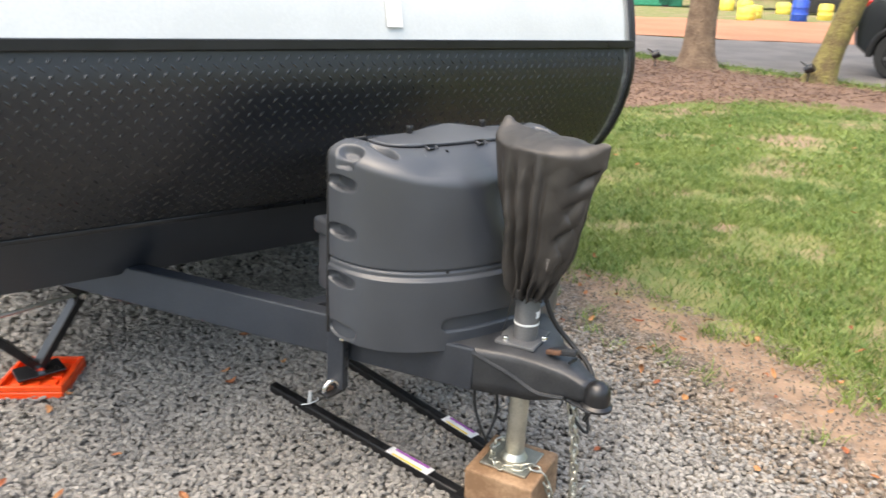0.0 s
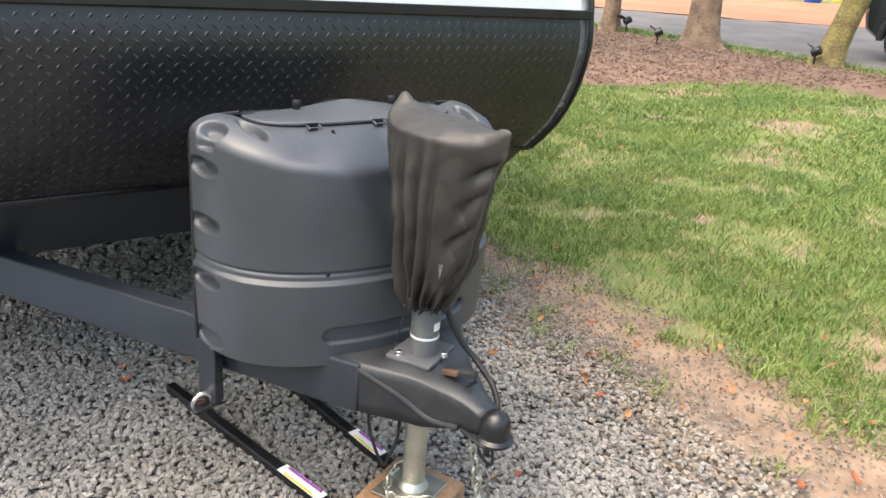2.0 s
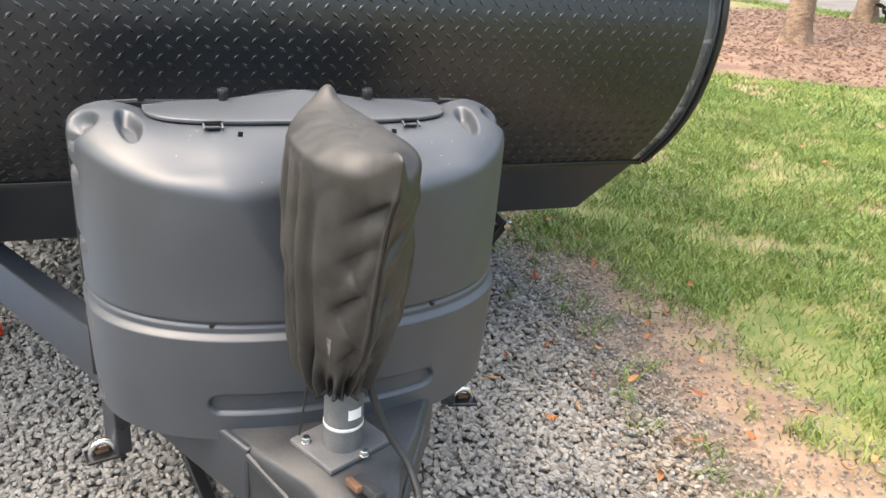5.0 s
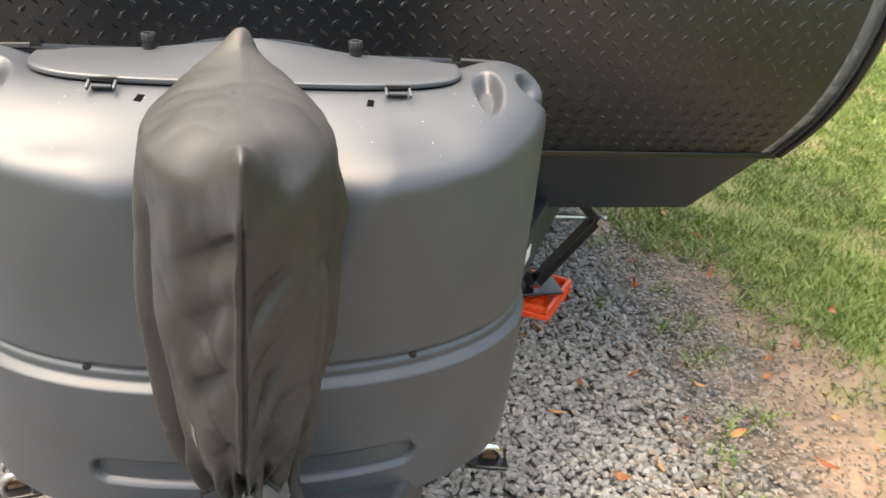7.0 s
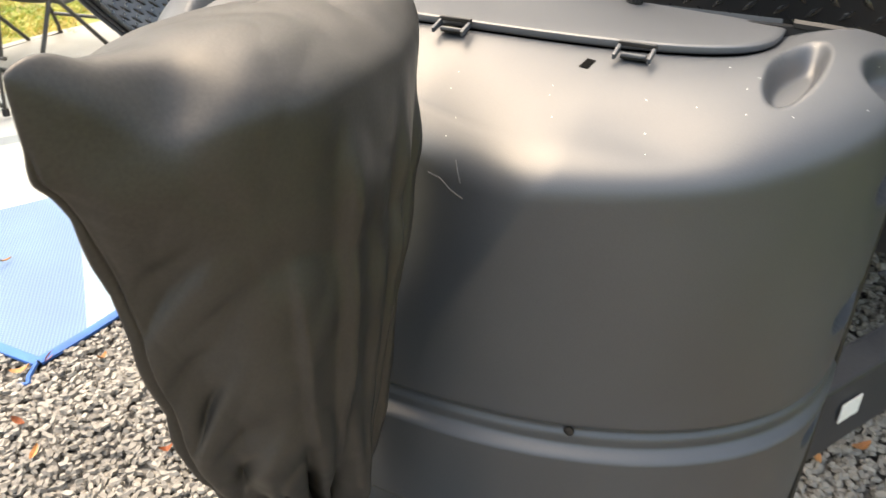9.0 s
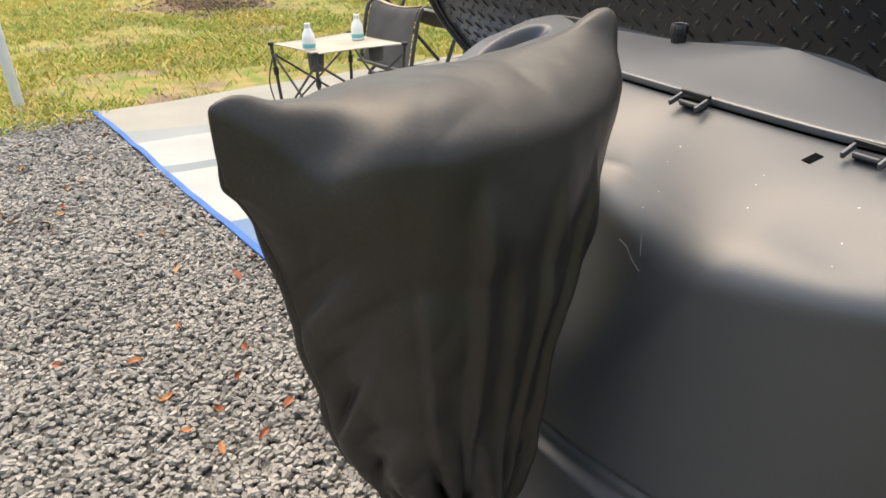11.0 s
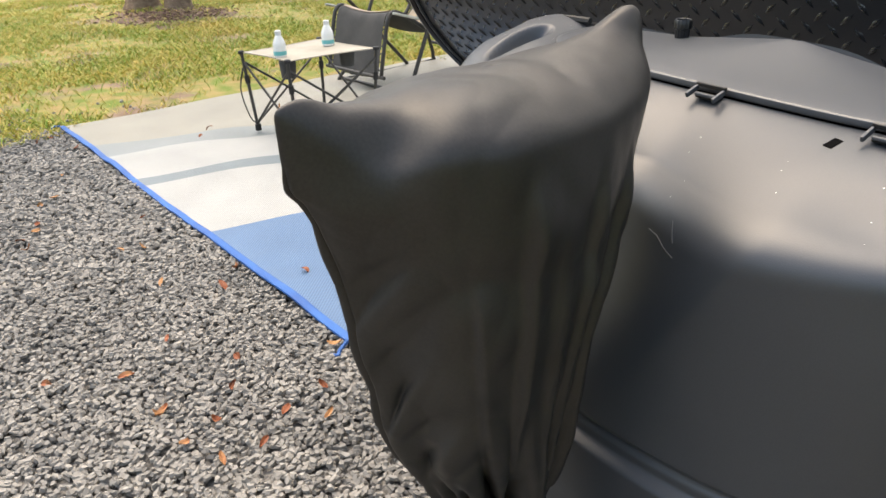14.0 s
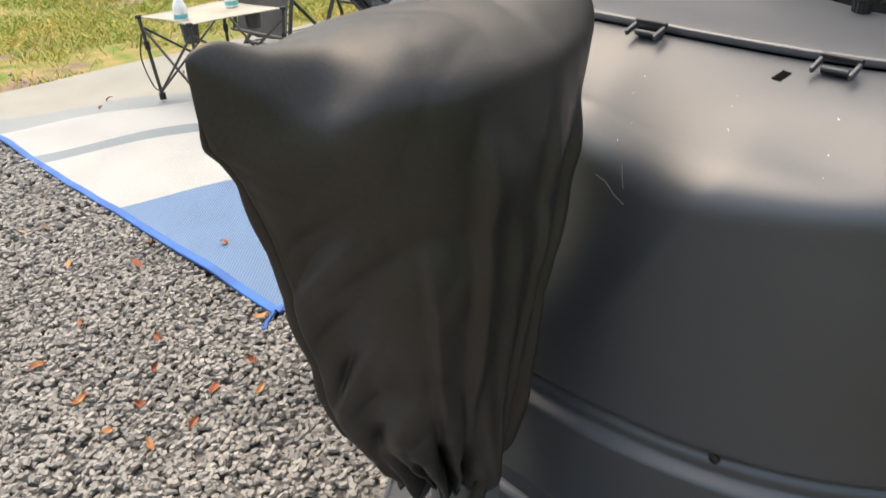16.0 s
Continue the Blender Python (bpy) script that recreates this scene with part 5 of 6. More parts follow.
# ---- site marker sign ----
def build_sign():
    s = thing("site_sign", "white post frame with a black and white board in the grass", "sign")
    for k, (p, q) in enumerate((((-4.655, 0.08, 0), (-4.675, 0.02, 1.25)), ((-5.30, -0.03, 0), (-5.32, -0.09, 1.25)))):
        part("post", T([p, q], 0.030, 16), M_WHITE, s, "white round post")
    part("top_rail", T([(-4.675, 0.02, 1.22), (-5.32, -0.09, 1.22)], 0.026, 14), M_WHITE, s, "white top rail")
    b = part("board", B((0.50, 0.02, 0.36), (-4.98, -0.02, 0.80), (0, 0, 9.8), bevel=0.004), M_WHITE, s, "white board")
    for z in (0.635, 0.965):
        part("board_edge", B((0.54, 0.035, 0.05), (-4.98, -0.02, z), (0, 0, 9.8), bevel=0.006), M_BLACK, s, "black board edge")
    for k in range(3):
        part("text_bar", B((0.07, 0.004, 0.10), (-5.10 + 0.11 * k, -0.052 + 0.019 * k, 0.78), (0, 0, 9.8), bevel=0), M_BLACK, b, smooth=False)
        part("text_bar", B((0.07, 0.004, 0.10), (-5.10 + 0.11 * k, -0.028 + 0.019 * k, 0.78), (0, 0, 9.8), bevel=0), M_BLACK, b, smooth=False)


build_sign()


def joined(name, verts, sizes, material, label, category, kind="stuff", smooth=False):
    """A mesh from corner and polygon arrays; sizes is (faces as an array of corner numbers)."""
    me = bpy.data.meshes.new(name)
    faces = sizes
    me.vertices.add(len(verts))
    me.vertices.foreach_set("co", np.ascontiguousarray(verts, dtype=np.float32).ravel())
    me.loops.add(faces.size)
    me.loops.foreach_set("vertex_index", np.ascontiguousarray(faces, dtype=np.int32).ravel())
    me.polygons.add(len(faces))
    me.polygons.foreach_set("loop_start", np.arange(0, faces.size, faces.shape[1], dtype=np.int32))
    me.polygons.foreach_set("use_smooth", [smooth] * len(faces))
    me.materials.append(material)
    me.update(calc_edges=True)
    me.validate()
    ob = new(name, me)
    return tagged(ob, label, category, kind=kind)



# ---- trees ----
def leaf_cloud(rnd, spots, per, size):
    verts, faces = [], []
    for cx, cy, cz, r in spots:
        for _ in range(per):
            d = Vector((rnd.gauss(0, 1), rnd.gauss(0, 1), rnd.gauss(0, 0.8))).normalized() * r * rnd.uniform(0.5, 1.05)
            o = Vector((cx, cy, cz)) + d
            a = Vector((rnd.uniform(-1, 1), rnd.uniform(-1, 1), rnd.uniform(-0.6, 0.6))).normalized()
            b = a.orthogonal().normalized()
            s = size * rnd.uniform(0.6, 1.3)
            k = len(verts)
            verts += [o - a * s, o + b * s * 0.45, o + a * s, o - b * s * 0.45]
            faces.append((k, k + 1, k + 2, k + 3))
    return verts, faces


def build_tree(at, r, height, lean_to, bark, seed, label):
    rnd = random.Random(seed)
    t = thing("tree", label, "tree", (*at, 0), group="trees round the site")
    n, rows = 22, 26
    v = []
    for k in range(rows):
        h = height * (k / (rows - 1)) ** 1.4
        flare = 1 + 0.75 * math.exp(-h / 0.16)
        rr = r * flare * (1 - 0.62 * h / height)
        for j in range(n):
            a = 2 * math.pi * j / n
            wob = 1 + 0.10 * noise.noise((math.cos(a) * 1.5 + seed, math.sin(a) * 1.5, h * 0.9)) + 0.05 * noise.noise((math.cos(a) * 5, math.sin(a) * 5 + seed, h * 2)) + 0.18 * math.exp(-h / 0.12) * math.sin(a * 4 + seed)
            v.append((rr * wob * math.cos(a) + lean_to[0] * h, rr * wob * math.sin(a) + lean_to[1] * h, h - 0.05))
    mesh_object("trunk", v, grid_faces(n, rows, closed=True), bark, t, "rough bark trunk")
    spots = []
    for k in range(7):
        h = height * rnd.uniform(0.68, 0.97)
        a = 2.4 * k + rnd.uniform(-0.4, 0.4)
        L = rnd.uniform(1.4, 2.4)
        p = Vector((lean_to[0] * h, lean_to[1] * h, h))
        q = p + Vector((math.cos(a) * L, math.sin(a) * L, rnd.uniform(0.6, 1.5)))
        part("limb", T(smooth_path([p, p.lerp(q, 0.5) + Vector((0, 0, -0.15)), q], 5), [r * 0.30 * (1 - 0.07 * i) for i in range(11)], 8), bark, t)
        for m in range(3):
            spots.append((q.x + rnd.uniform(-0.8, 0.8), q.y + rnd.uniform(-0.8, 0.8), q.z + rnd.uniform(-0.3, 0.8), rnd.uniform(0.6, 1.1)))
    lv, lf = leaf_cloud(rnd, spots, 150, 0.13)
    tagged(mesh_object("crown", lv, lf, M_LEAF, t, "loose green leafy crown", smooth=False), kind="stuff")


build_tree((9.22, 5.68), 0.220, 9.5, (0.0, 0.0), M_BARK, 1, "tall brown tree trunk in the mulch bed")
build_tree((9.30, 3.87), 0.160, 9.0, (0.17, -0.20), M_MOSSBARK, 2, "leaning mossy tree trunk in the mulch bed")
build_tree((6.75, 6.05), 0.135, 8.5, (0.0, 0.0), M_BARK, 3, "slim brown tree trunk in the mulch bed")
build_tree((9.45, 7.6), 0.13, 8.5, (0.02, 0.0), M_BARK, 4, "slim brown tree trunk in the mulch bed")
build_tree((-9.25, 2.42), 0.15, 9.5, (-0.01, 0.01), M_BARK, 5, "pale brown tree trunk in a mulch ring")
build_tree((-8.85, 2.70), 0.12, 9.0, (0.02, 0.02), M_BARK, 6, "pale brown tree trunk in a mulch ring")
ragged_patch("mulch_ring", [(-8.3 + 1.0 * math.cos(a), 2.45 + 0.6 * math.sin(a)) for a in np.linspace(0, 2 * math.pi, 10, endpoint=False)], 0.005, M_MULCH, "bark mulch ring round two trees", "mulch ring", wob=0.1, seed=9)


def build_woods():
    """The belt of far trees that closes the clearing, mostly unseen; added to hold back low sky light."""
    rs = np.random.RandomState(61)
    n = 15000
    a = rs.uniform(0, 2 * np.pi, n)
    r = rs.uniform(44, 60, n)
    top = 7.5 + 2.0 * np.sin(a * 7) + 2.0 * np.sin(a * 19 + 1) + 1.2 * np.sin(a * 47)
    z = top * rs.uniform(0.02, 1.0, n)
    o = np.stack([r * np.cos(a), r * np.sin(a), z], -1)
    u = rs.normal(0, 1, (n, 3))
    u /= np.linalg.norm(u, axis=-1, keepdims=True)
    w = np.cross(u, rs.normal(0, 1, (n, 3)))
    w /= np.linalg.norm(w, axis=-1, keepdims=True)
    s = rs.uniform(0.7, 1.7, n)[:, None]
    v = np.stack([o - u * s, o + w * s * 0.7, o + u * s, o - w * s * 0.7], 1).reshape(-1, 3)
    tagged(joined("far_woods", v, np.arange(4 * n).reshape(n, 4), M_LEAF, "belt of dark green woods, mostly unseen, added to block low sky", "woods"))


# ---- parked car ----
def build_car():
    car = thing("parked_car", "small black hatchback parked on the gravel driveway", "car", (10.40, 3.34, 0), -86)
    # side profile along x from the tail
    prof = [(-0.62, 0.42), (-0.66, 0.62), (-0.62, 0.92), (-0.46, 1.12), (-0.28, 1.40), (0.10, 1.50), (1.10, 1.50), (1.70, 1.40), (2.25, 1.02), (3.00, 0.92), (3.18, 0.70), (3.20, 0.42), (2.95, 0.30), (-0.45, 0.30)]
    rings = []
    bm = bmesh.new()
    for y, sc, dz in ((0.0, 0.97, 0.0), (0.06, 1.0, 0.0), (0.85, 1.0, 0.0), (1.62, 1.0, 0.0), (1.68, 0.97, 0.0)):
        ring = []
        for x, z in prof:
            tuck = 0.16 * max(0.0, z - 0.95) / 0.55
            yy = y + (tuck if y < 0.3 else -tuck if y > 1.3 else 0)
            ring.append(bm.verts.new((1.25 + (x - 1.25) * sc, yy, 0.8 + (z - 0.8) * sc)))
        rings.append(ring)
    for a, c in zip(rings, rings[1:]):
        for k in range(len(prof)):
            j = (k + 1) % len(prof)
            bm.faces.new((a[k], a[j], c[j], c[k]))
    bm.faces.new(rings[0])
    bm.faces.new(rings[-1])
    bmesh.ops.bevel(bm, geom=[e for e in bm.edges if e.calc_face_angle(0) > 0.35], offset=0.03, segments=2, affect="EDGES")
    part("body", bm, M_CARBLACK, car, "glossy black bodywork")
    for nm, x0, x1 in (("rear_window", -0.18, 0.42), ("side_window", 0.50, 1.35), ("front_window", 1.42, 2.0)):
        hi0, hi1 = (1.36, 1.42) if x0 < 0 else (1.42, 1.42)
        q = [(x0 + (0.0 if x0 > 0 else -0.08), 1.02), (x1, 1.02), (x1 - (0.30 if nm == "front_window" else 0.02), 1.40), (x0 + 0.05, hi0)]
        bm = bmesh.new()
        f = [bm.verts.new((x, 0.012 + 0.16 * (z - 0.95) / 0.55, z)) for x, z in q]
        g = [bm.verts.new((x, 0.05 + 0.16 * (z - 0.95) / 0.55, z)) for x, z in q]
        bm.faces.new(f)
        bm.faces.new(g)
        for k in range(4):
            bm.faces.new((f[k], f[(k + 1) % 4], g[(k + 1) % 4], g[k]))
        part(nm, bm, M_GLASSDARK, car, "dark tinted glass", smooth=False)
    part("tail_lamp", B((0.10, 0.20, 0.24), (-0.545, 0.12, 0.93), (0, 18, 0), bevel=0.03), M_TAILRED, car, "red tail lamp")
    part("sill", B((2.0, 0.05, 0.12), (1.25, -0.012, 0.36), bevel=0.02), M_RUBBER, car, "black sill cladding")
    part("chrome_strip", B((2.0, 0.012, 0.02), (1.1, -0.002, 0.98), bevel=0.004), M_CHROME, car, "bright window strip")
    part("door_handle", B((0.16, 0.03, 0.03), (0.62, -0.008, 0.86), bevel=0.01), M_CHROME, car, "bright door handle")
    for x in (0.0, 2.5):
        for y in (0.06, 1.58):
            w = part("wheel", lathe(bmesh.new(), [(0.19, -0.10), (0.30, -0.10), (0.325, -0.07), (0.325, 0.07), (0.30, 0.10), (0.19, 0.10)], turn=pose(x, y, 0.325, 90, 0, 0), n=36), M_TYRE, car, "black tyre")
            s = -1 if y < 1 else 1
            part("rim", lathe(bmesh.new(), [(0.205, 0.0), (0.205, 0.02), (0.19, 0.03), (0.185, 0.012), (0.03, 0.010)], turn=pose(x, y + s * 0.085, 0.325, -90 * s, 0, 0), n=30), M_TYRE, w, "dark wheel rim")
            for k in range(5):
                a = radians(72 * k + 20)
                part("spoke", box(bmesh.new(), (0.16, 0.012, 0.045), turn=pose(x, y + s * 0.108, 0.325) @ Matrix.Rotation(a, 4, "Y") @ Matrix.Translation((0.10, 0, 0)), bevel=0.004), M_JACK, w, "grey spoke")
        bm = bmesh.new()
        arc = [(x + 0.385 * math.cos(a), -0.012, 0.325 + 0.385 * math.sin(a)) for a in np.linspace(-0.1, math.pi + 0.1, 20)]
        tube(bm, arc, 0.045, 8)
        part("wheel_arch", bm, M_RUBBER, car, "black wheel-arch cladding")


build_car()


# ---- things far across the track ----
def barrel(at, r, h, m, label, nm="barrel", cat="barrel"):
    b = thing(nm, label, cat, (*at, 0))
    part("body", lathe(bmesh.new(), [(r * 0.92, 0), (r, 0.03), (r, h * 0.3), (r * 1.04, h * 0.33), (r, h * 0.36), (r, h * 0.64), (r * 1.04, h * 0.67), (r, h * 0.7), (r, h - 0.04), (r * 0.9, h)], n=20), m, b)
    part("lid", lathe(bmesh.new(), [(r * 0.85, h - 0.01), (r * 0.86, h + 0.02), (r * 0.3, h + 0.03)], n=20), m, b)


barrel((22.4, 11.1), 0.24, 0.60, M_BLUE, "blue plastic barrel across the track")
barrel((23.8, 11.0), 0.22, 0.46, M_YBARREL, "pale yellow tub across the track", "tub", "tub")
for k, (x, y) in enumerate(((26.0, 15.8), (25.9, 15.0), (22.4, 12.6), (25.9, 13.5), (24.8, 10.1), (21.0, 12.0))):
    barrel((x, y), 0.27, 0.36, M_YBARREL, "low pale yellow tub across the track", "tub", "tub")
for nm, at, size, mt, lab, cat in (("storage_crate", (26.0, 19.7, 0.6), (3.2, 1.2, 1.2), M_GREENBOX, "green storage crate far across the track", "crate"),
                                   ("utility_trailer", (28.6, 15.8, 0.9), (8.0, 2.0, 0.35), M_FRAME, "dark flat trailer bed far across the track", "trailer"),
                                   ("dark_bin", (26.6, 13.0, 0.5), (1.2, 0.8, 0.9), M_TYRE, "dark bin across the track", "bin"),
                                   ("orange_cart", (24.4, 9.4, 0.55), (0.7, 0.6, 0.9), M_ORANGE, "orange cart across the track", "cart")):
    b = thing(nm, lab, cat, (at[0], at[1], 0), -55)
    part("body", B(size, (0, 0, at[2]), bevel=0.06), mt, b)
    for s in (-1, 1):
        part("wheel", lathe(bmesh.new(), [(0.1, -0.06), (0.28, -0.06), (0.30, 0), (0.28, 0.06), (0.1, 0.06)], turn=pose(s * size[0] * 0.3, -size[1] * 0.45, 0.29, 90, 0, 0), n=20), M_TYRE, b, "black wheel")


def build_spotlight(at, rz):
    s = thing("garden_spotlight", "small black garden spotlight staked in the mulch", "garden light", (*at, 0.02), rz, group="spotlights in the mulch")
    part("stake", T([(0, 0, -0.02), (0, 0, 0.12)], 0.012, 8), M_BLACK, s)
    part("head", lathe(bmesh.new(), [(0.03, -0.06), (0.05, -0.05), (0.06, 0.05), (0.055, 0.06)], turn=pose(0, 0, 0.17, 60, 0, 0), n=16), M_BLACK, s)
    part("panel", B((0.14, 0.10, 0.012), (0.05, 0.08, 0.22), (30, 10, 0), bevel=0.004), M_BLACK, s, "small dark solar panel")


build_spotlight((8.62, 6.0), 40)
build_spotlight((9.0, 3.85), 10)
build_spotlight((9.5, 7.3), 70)


# ---- gravel, grass, mulch and leaves ----
CUBE = np.array([(x, y, z) for z in (-1, 1) for y in (-1, 1) for x in (-1, 1)], float)
CUBE_F = np.array([(0, 2, 3, 1), (4, 5, 7, 6), (0, 1, 5, 4), (2, 6, 7, 3), (0, 4, 6, 2), (1, 3, 7, 5)])


def turns(rs, n, tilt):
    """Random turn matrices: any heading, a limited tilt."""
    a, b, c = rs.uniform(0, 2 * np.pi, n), rs.normal(0, tilt, n), rs.normal(0, tilt, n)
    ca, sa, cb, sb, cc, sc = np.cos(a), np.sin(a), np.cos(b), np.sin(b), np.cos(c), np.sin(c)
    z, o = np.zeros(n), np.ones(n)
    rz = np.stack([ca, -sa, z, sa, ca, z, z, z, o], -1).reshape(n, 3, 3)
    ry = np.stack([cb, z, sb, z, o, z, -sb, z, cb], -1).reshape(n, 3, 3)
    rx = np.stack([o, z, z, z, cc, -sc, z, sc, cc], -1).reshape(n, 3, 3)
    return rz @ ry @ rx


def build_gravel():
    rs = np.random.RandomState(11)
    zones = [(-2.1, 1.5, -1.0, 1.7, 8400, 0.80), (-4.6, -2.1, -1.6, 0.6, 5000, 1.02), (-1.35, 1.5, 1.7, 4.2, 2400, 1.25), (-2.1, 1.5, -2.4, -1.0, 1300, 1.4), (-4.9, -3.9, -1.6, 0.9, 600, 1.2), (-4.4, 1.5, -7.0, -2.4, 520, 1.85), (-4.4, -2.1, -2.4, -1.6, 800, 1.6)]
    pos, size = [], []
    for x0, x1, y0, y1, per, s in zones:
        n = int((x1 - x0) * (y1 - y0) * per)
        p = np.stack([rs.uniform(x0, x1, n), rs.uniform(y0, y1, n)], -1)
        pos.append(p)
        size.append(np.full(n, s))
    pos, size = np.concatenate(pos), np.concatenate(size)
    wob = 0.16 * np.sin(pos[:, 1] * 2.1) + 0.10 * np.sin(pos[:, 1] * 5.3 + 1)
    edge = 1.00 + 0.20 * np.clip(pos[:, 1], -1, 1.2) + 0.45 * wob
    keep = rs.uniform(0, 1, len(pos)) < np.clip(1.0 - (pos[:, 0] - edge + 0.15) / 0.42, 0.30, 1)
    keep &= ~((pos[:, 0] < -1.205) & (pos[:, 1] > 0.395 + 0.023 * (pos[:, 0] + 4.2)) & (pos[:, 0] > -4.19))
    left = -3.95 + 0.18 * np.sin(pos[:, 1] * 3.0) + 0.35 * pos[:, 1].clip(-2, 0.3) * -1.0
    keep &= rs.uniform(0, 1, len(pos)) < np.clip(1.0 + (pos[:, 0] - left) / 0.35, 0.02, 1)
    pos, size = pos[keep], size[keep]
    n = len(pos)
    s = size[:, None] * np.stack([rs.uniform(0.008, 0.0185, n), rs.uniform(0.0062, 0.0115, n), rs.uniform(0.0035, 0.0075, n)], -1)
    tan = pos[:, 0] > 0.95
    s[tan] *= 0.55
    # each stone: an uneven six-sided girdle under a smaller, slanted top
    a = np.arange(6)[None] * math.pi / 3 + rs.uniform(-0.35, 0.35, (n, 6))
    rad = rs.uniform(0.78, 1.12, (n, 6))
    girdle = np.stack([rad * np.cos(a), rad * np.sin(a), rs.uniform(-1.0, -0.5, (n, 6))], -1)
    k = rs.uniform(0.66, 0.95, (n, 6))
    top = np.stack([rad * np.cos(a) * k, rad * np.sin(a) * k, 0.75 + rs.uniform(-0.16, 0.16, (n, 6))], -1)
    top[..., :2] += rs.uniform(-0.12, 0.12, (n, 1, 2))
    c = np.concatenate([girdle, top], 1)
    v = np.einsum("nij,nkj->nki", turns(rs, n, 0.30), c * s[:, None])
    v[..., :2] += pos[:, None]
    v[..., 2] += (0.005 + rs.uniform(0, 0.015, n))[:, None]
    tri = [(6, 7, 8), (6, 8, 9), (6, 9, 10), (6, 10, 11)]
    for q in range(6):
        w = (q + 1) % 6
        tri += [(q, w, w + 6), (q, w + 6, q + 6)]
    f = (np.array(tri)[None] + 12 * np.arange(n)[:, None, None]).reshape(-1, 3)
    f = f.reshape(n, -1, 3)
    earth = (pos[:, 0] > (1.00 + 0.20 * np.clip(pos[:, 1], -1, 1.2)) - 0.22 + rs.normal(0, 0.13, n))
    for pick, nm, mt, lab in ((~earth, "gravel", M_STONE, "loose grey crushed stone on the pad"), (earth, "margin_gravel", M_EARTHSTONE, "earthy brown stones scattered along the dirt margin")):
        fs = f[pick] - 12 * np.flatnonzero(pick)[:, None, None] + 12 * np.arange(pick.sum())[:, None, None]
        joined(nm, v[pick].reshape(-1, 3), fs.reshape(-1, 3), mt, lab, "gravel")


def blades(name, pos, h, w, material, label, seed, flat=(0.4, 1.4)):
    rs = np.random.RandomState(seed)
    n = len(pos)
    a, lean, la = rs.uniform(0, 2 * np.pi, n), rs.uniform(*flat, n), rs.uniform(0, 2 * np.pi, n)
    side = np.stack([np.cos(a), np.sin(a), np.zeros(n)], -1) * w[:, None]
    tip = np.stack([np.cos(la) * lean * h, np.sin(la) * lean * h, h], -1)
    o = np.concatenate([pos, np.zeros((n, 1))], -1)
    mid = o + tip * np.array([0.35, 0.35, 0.60])
    v = np.stack([o - side, o + side, mid + side * 0.8, mid - side * 0.8, o + tip, o + tip + side * 0.05], 1)
    f = (np.array([(0, 1, 2, 3), (3, 2, 5, 4)])[None] + 6 * np.arange(n)[:, None, None]).reshape(-1, 4)
    joined(name, v.reshape(-1, 3), f, material, label, "grass")


def patchy(rs, n, x0, x1, y0, y1, scale, cut, seed, least=0.04):
    p = np.stack([rs.uniform(x0, x1, n), rs.uniform(y0, y1, n)], -1)
    m = np.array([noise.noise((x * scale, y * scale, seed)) + 0.5 * noise.noise((x * scale * 4, y * scale * 4, seed)) for x, y in p])
    return p[rs.uniform(0, 1, n) < np.clip((m - cut) / 0.35, least, 1)]


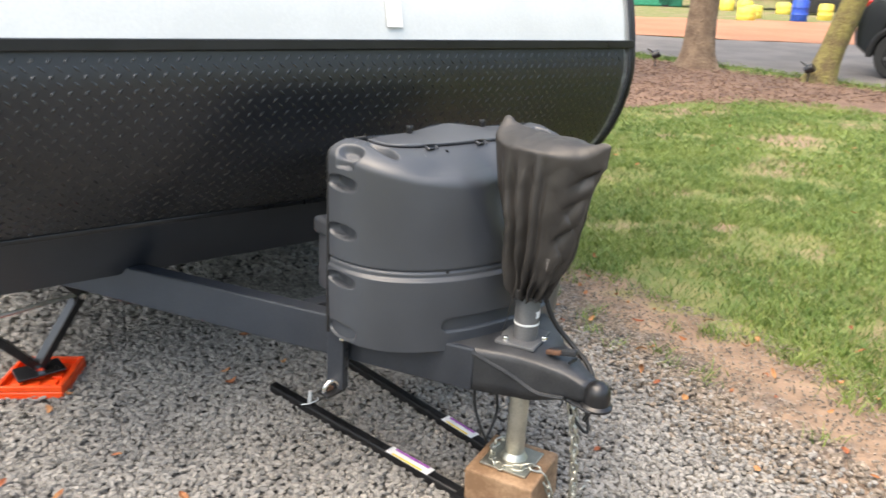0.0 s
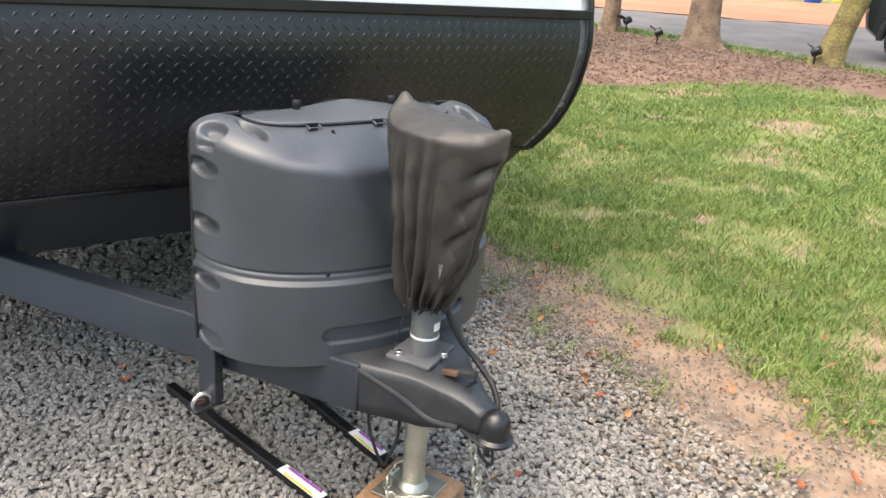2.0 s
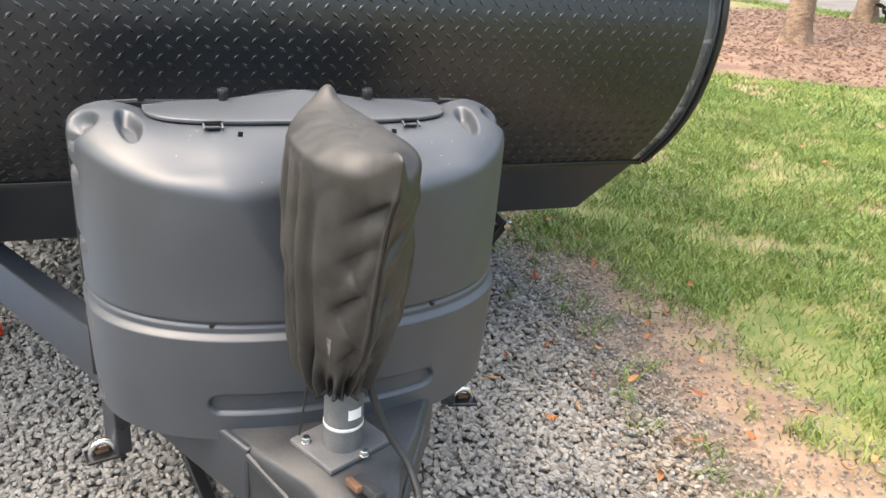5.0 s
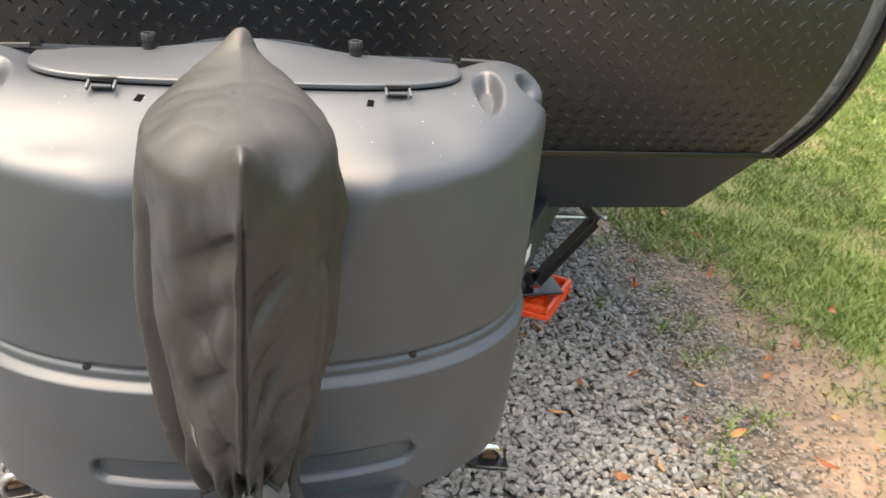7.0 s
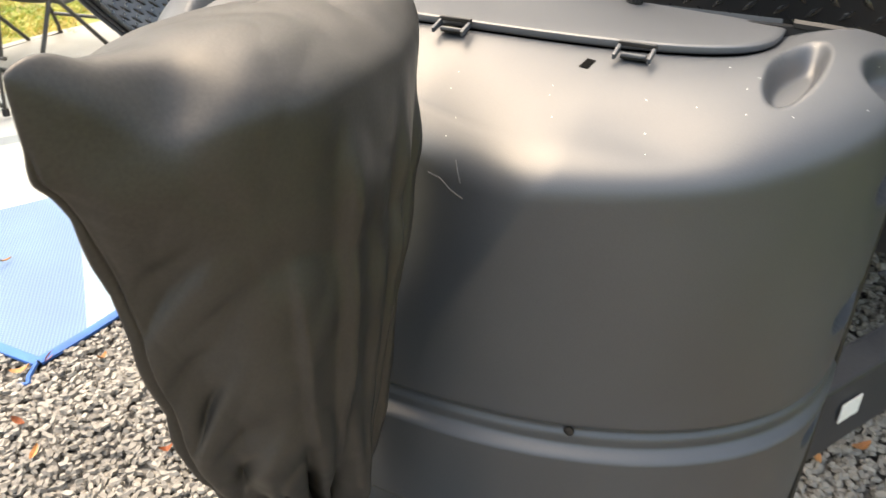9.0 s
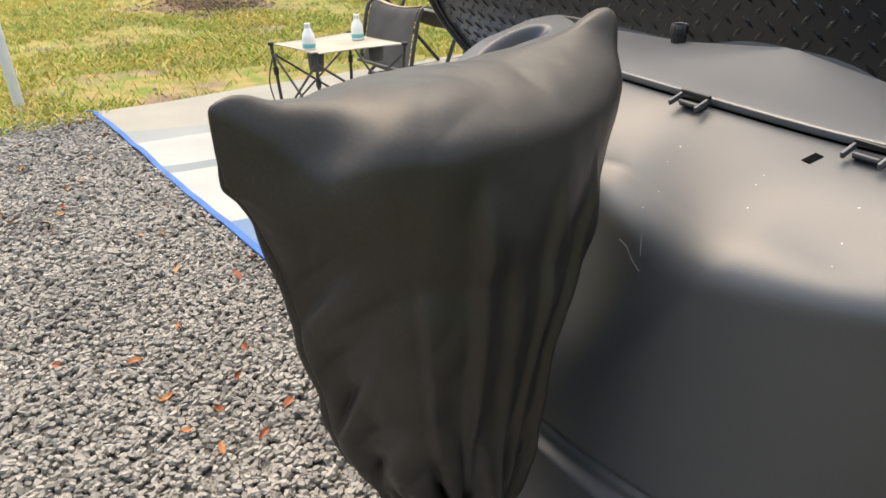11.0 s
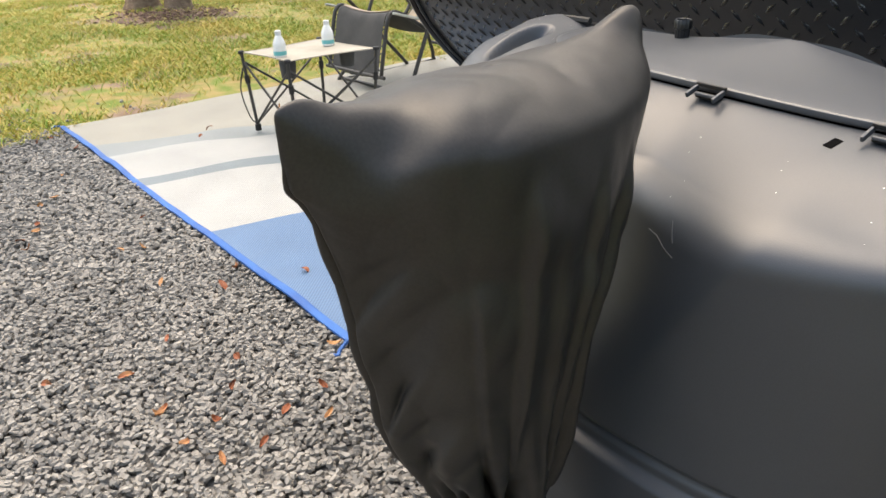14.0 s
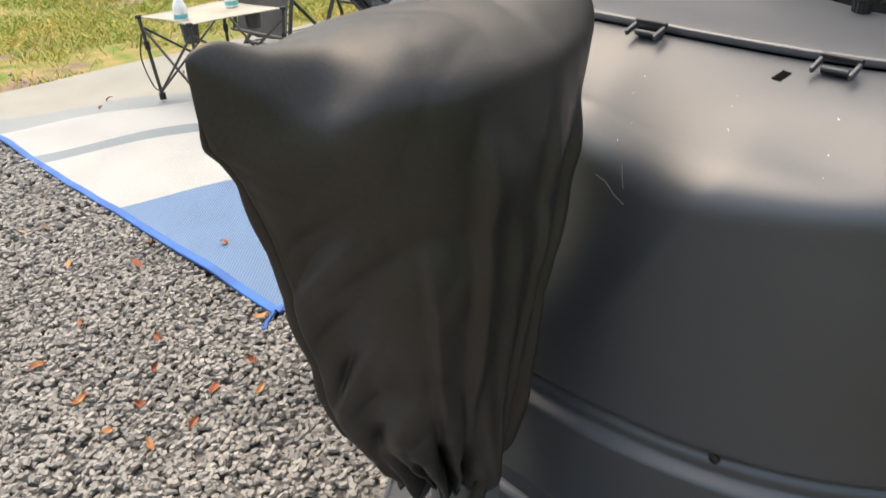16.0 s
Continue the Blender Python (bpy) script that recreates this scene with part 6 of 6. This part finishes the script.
def build_grass():
    rs = np.random.RandomState(21)
    p = patchy(rs, 230000, 1.15, 4.2, -1.6, 5.0, 2.1, -0.38, 2.0, 0.22)
    lim = 1.40 + 0.10 * np.sin(p[:, 1] * 2.4) + 0.07 * np.sin(p[:, 1] * 6.1) - 0.10 * np.clip(p[:, 1] - 0.6, 0, 1.5)
    p = p[p[:, 0] > lim + rs.normal(0, 0.05, len(p))]
    blades("grass_near", p, rs.uniform(0.014, 0.050, len(p)) * (0.7 + 0.6 * rs.uniform(0, 1, len(p))), rs.uniform(0.0013, 0.0026, len(p)), M_GRASS, "short green lawn grass with bare spots", 1)
    p = patchy(rs, 150000, 4.2, 10.5, -1.5, 5.0, 1.3, -0.42, 5.0, 0.22)
    bed = p[:, 1] + 0.55 * p[:, 0] < 7.05 + 0.25 * np.sin(p[:, 0] * 2.0) + rs.normal(0, 0.12, len(p))
    bed &= p[:, 0] < 7.3 + 0.2 * np.sin(p[:, 1] * 3)
    p = p[bed]
    blades("grass_mid", p, rs.uniform(0.02, 0.05, len(p)), rs.uniform(0.0025, 0.0045, len(p)), M_GRASS, "green lawn grass running to the mulch bed", 2)
    p = patchy(rs, 260000, -11.5, -4.0, -3.0, 7.0, 0.8, -0.34, 9.0, 0.10)
    p = p[(p[:, 0] < -4.32 + 0.2 * np.sin(p[:, 1] * 3) + 0.15 * np.sin(p[:, 1] * 7)) | ((p[:, 1] < 0.2) & (p[:, 0] < -3.95 + 0.12 * np.sin(p[:, 1] * 5)))]
    blades("grass_meadow", p, rs.uniform(0.012, 0.055, len(p)), rs.uniform(0.002, 0.0042, len(p)), M_GRASSDRY, "patchy green and straw-coloured meadow grass", 3, (0.8, 2.2))
    p = patchy(rs, 24000, 1.4, 9.0, -7.0, -1.55, 1.3, -0.42, 5.0, 0.22)
    blades("grass_front", p, rs.uniform(0.03, 0.08, len(p)), rs.uniform(0.0035, 0.006, len(p)), M_GRASS, "green lawn grass beside the gravel pad", 6)
    # weeds along the dirt margin
    c = np.stack([rs.uniform(0.85, 1.45, 46), rs.uniform(-0.5, 2.2, 46)], -1)
    p = np.concatenate([q + rs.normal(0, 0.025, (26, 2)) for q in c])
    blades("weeds", p, rs.uniform(0.02, 0.06, len(p)), rs.uniform(0.0015, 0.003, len(p)), M_GRASS, "small weeds in the gravel margin", 4)
    # strip of grass between mulch and driveway
    t = rs.uniform(0, 1, 5000)
    p = np.stack([np.interp(t, [0, 0.3, 0.6, 1], [9.35, 9.72, 9.75, 9.4]), np.interp(t, [0, 0.3, 0.6, 1], [2.6, 6.0, 7.8, 10.2])], -1) + rs.normal(0, 0.17, (5000, 2))
    blades("grass_strip", p, rs.uniform(0.03, 0.065, 5000), rs.uniform(0.004, 0.007, 5000), M_GRASS, "strip of grass along the driveway", 5)


def build_mulch():
    rs = np.random.RandomState(31)
    p = np.stack([rs.uniform(4.5, 10.0, 9000), rs.uniform(1.0, 9.0, 9000)], -1)
    p = p[(p[:, 1] + 0.55 * p[:, 0] > 7.0) & (p[:, 0] < 9.3) & (p[:, 0] > 5.0)]
    p = np.concatenate([p, np.stack([rs.normal(-8.3, 0.36, 700), rs.normal(2.45, 0.26, 700)], -1)])
    n = len(p)
    c = CUBE[None] * (1 + rs.uniform(-0.3, 0.3, (n, 8, 3))) * np.stack([rs.uniform(0.008, 0.024, n), rs.uniform(0.004, 0.008, n), rs.uniform(0.003, 0.006, n)], -1)[:, None]
    v = np.einsum("nij,nkj->nki", turns(rs, n, 0.3), c)
    v[..., :2] += p[:, None]
    v[..., 2] += (0.012 + rs.uniform(0, 0.015, n))[:, None]
    f = (CUBE_F[None] + 8 * np.arange(n)[:, None, None]).reshape(-1, 4)
    joined("mulch_chips", v.reshape(-1, 3), f, M_MULCHBIT, "loose bark chips on the mulch bed", "mulch")


def build_leaves():
    rs = np.random.RandomState(41)
    known = np.array([(-0.343, 1.082), (-1.067, -0.044), (-0.962, 0.102), (-1.102, 0.048), (-0.954, 0.26), (-1.334, 0.197), (0.482, 1.004), (1.011, 0.606), (0.919, 0.675), (-0.727, 0.51), (-2.6, -0.1), (-3.3, 0.2), (3.3, 2.16), (5.83, 2.28)])
    zones = [(-2.2, 1.3, -0.9, 1.6, 60), (-4.2, -2.2, -1.2, 0.4, 34), (0.6, 1.45, -0.6, 2.2, 48), (1.5, 6.0, -1.0, 4.0, 26), (-4.1, -1.4, 0.6, 3.0, 9)]
    p = np.concatenate([known] + [np.stack([rs.uniform(a, b, k), rs.uniform(c, d, k)], -1) for a, b, c, d, k in zones])
    n = len(p)
    u = np.linspace(0, 1, 7)
    verts, faces = [], []
    R = turns(rs, n, 0.35)
    for k in range(n):
        L, W = rs.uniform(0.012, 0.025), rs.uniform(0.005, 0.011)
        curl = rs.uniform(-0.010, 0.014)
        b = len(verts)
        for t in u:
            w = W * math.sin(math.pi * min(1, t * 0.93 + 0.05)) ** 0.7
            for s in (-1, 0, 1):
                q = R[k] @ np.array([(t - 0.5) * 2 * L, s * w, curl * (2 * t - 1) ** 2 + 0.004 * abs(s)])
                verts.append((p[k, 0] + q[0], p[k, 1] + q[1], 0.026 + q[2] + (0.018 if p[k, 0] > 1.5 or (p[k, 0] < -1.4 and p[k, 1] > 0.5) else 0)))
        for i in range(6):
            for s in range(2):
                a = b + i * 3 + s
                faces.append((a, a + 1, a + 4, a + 3))
    joined("fallen_leaves", np.array(verts), np.array(faces), M_LEAFDRY, "scattered dry orange and brown leaves", "leaves")


build_woods()
build_gravel()
build_grass()
build_mulch()
build_leaves()
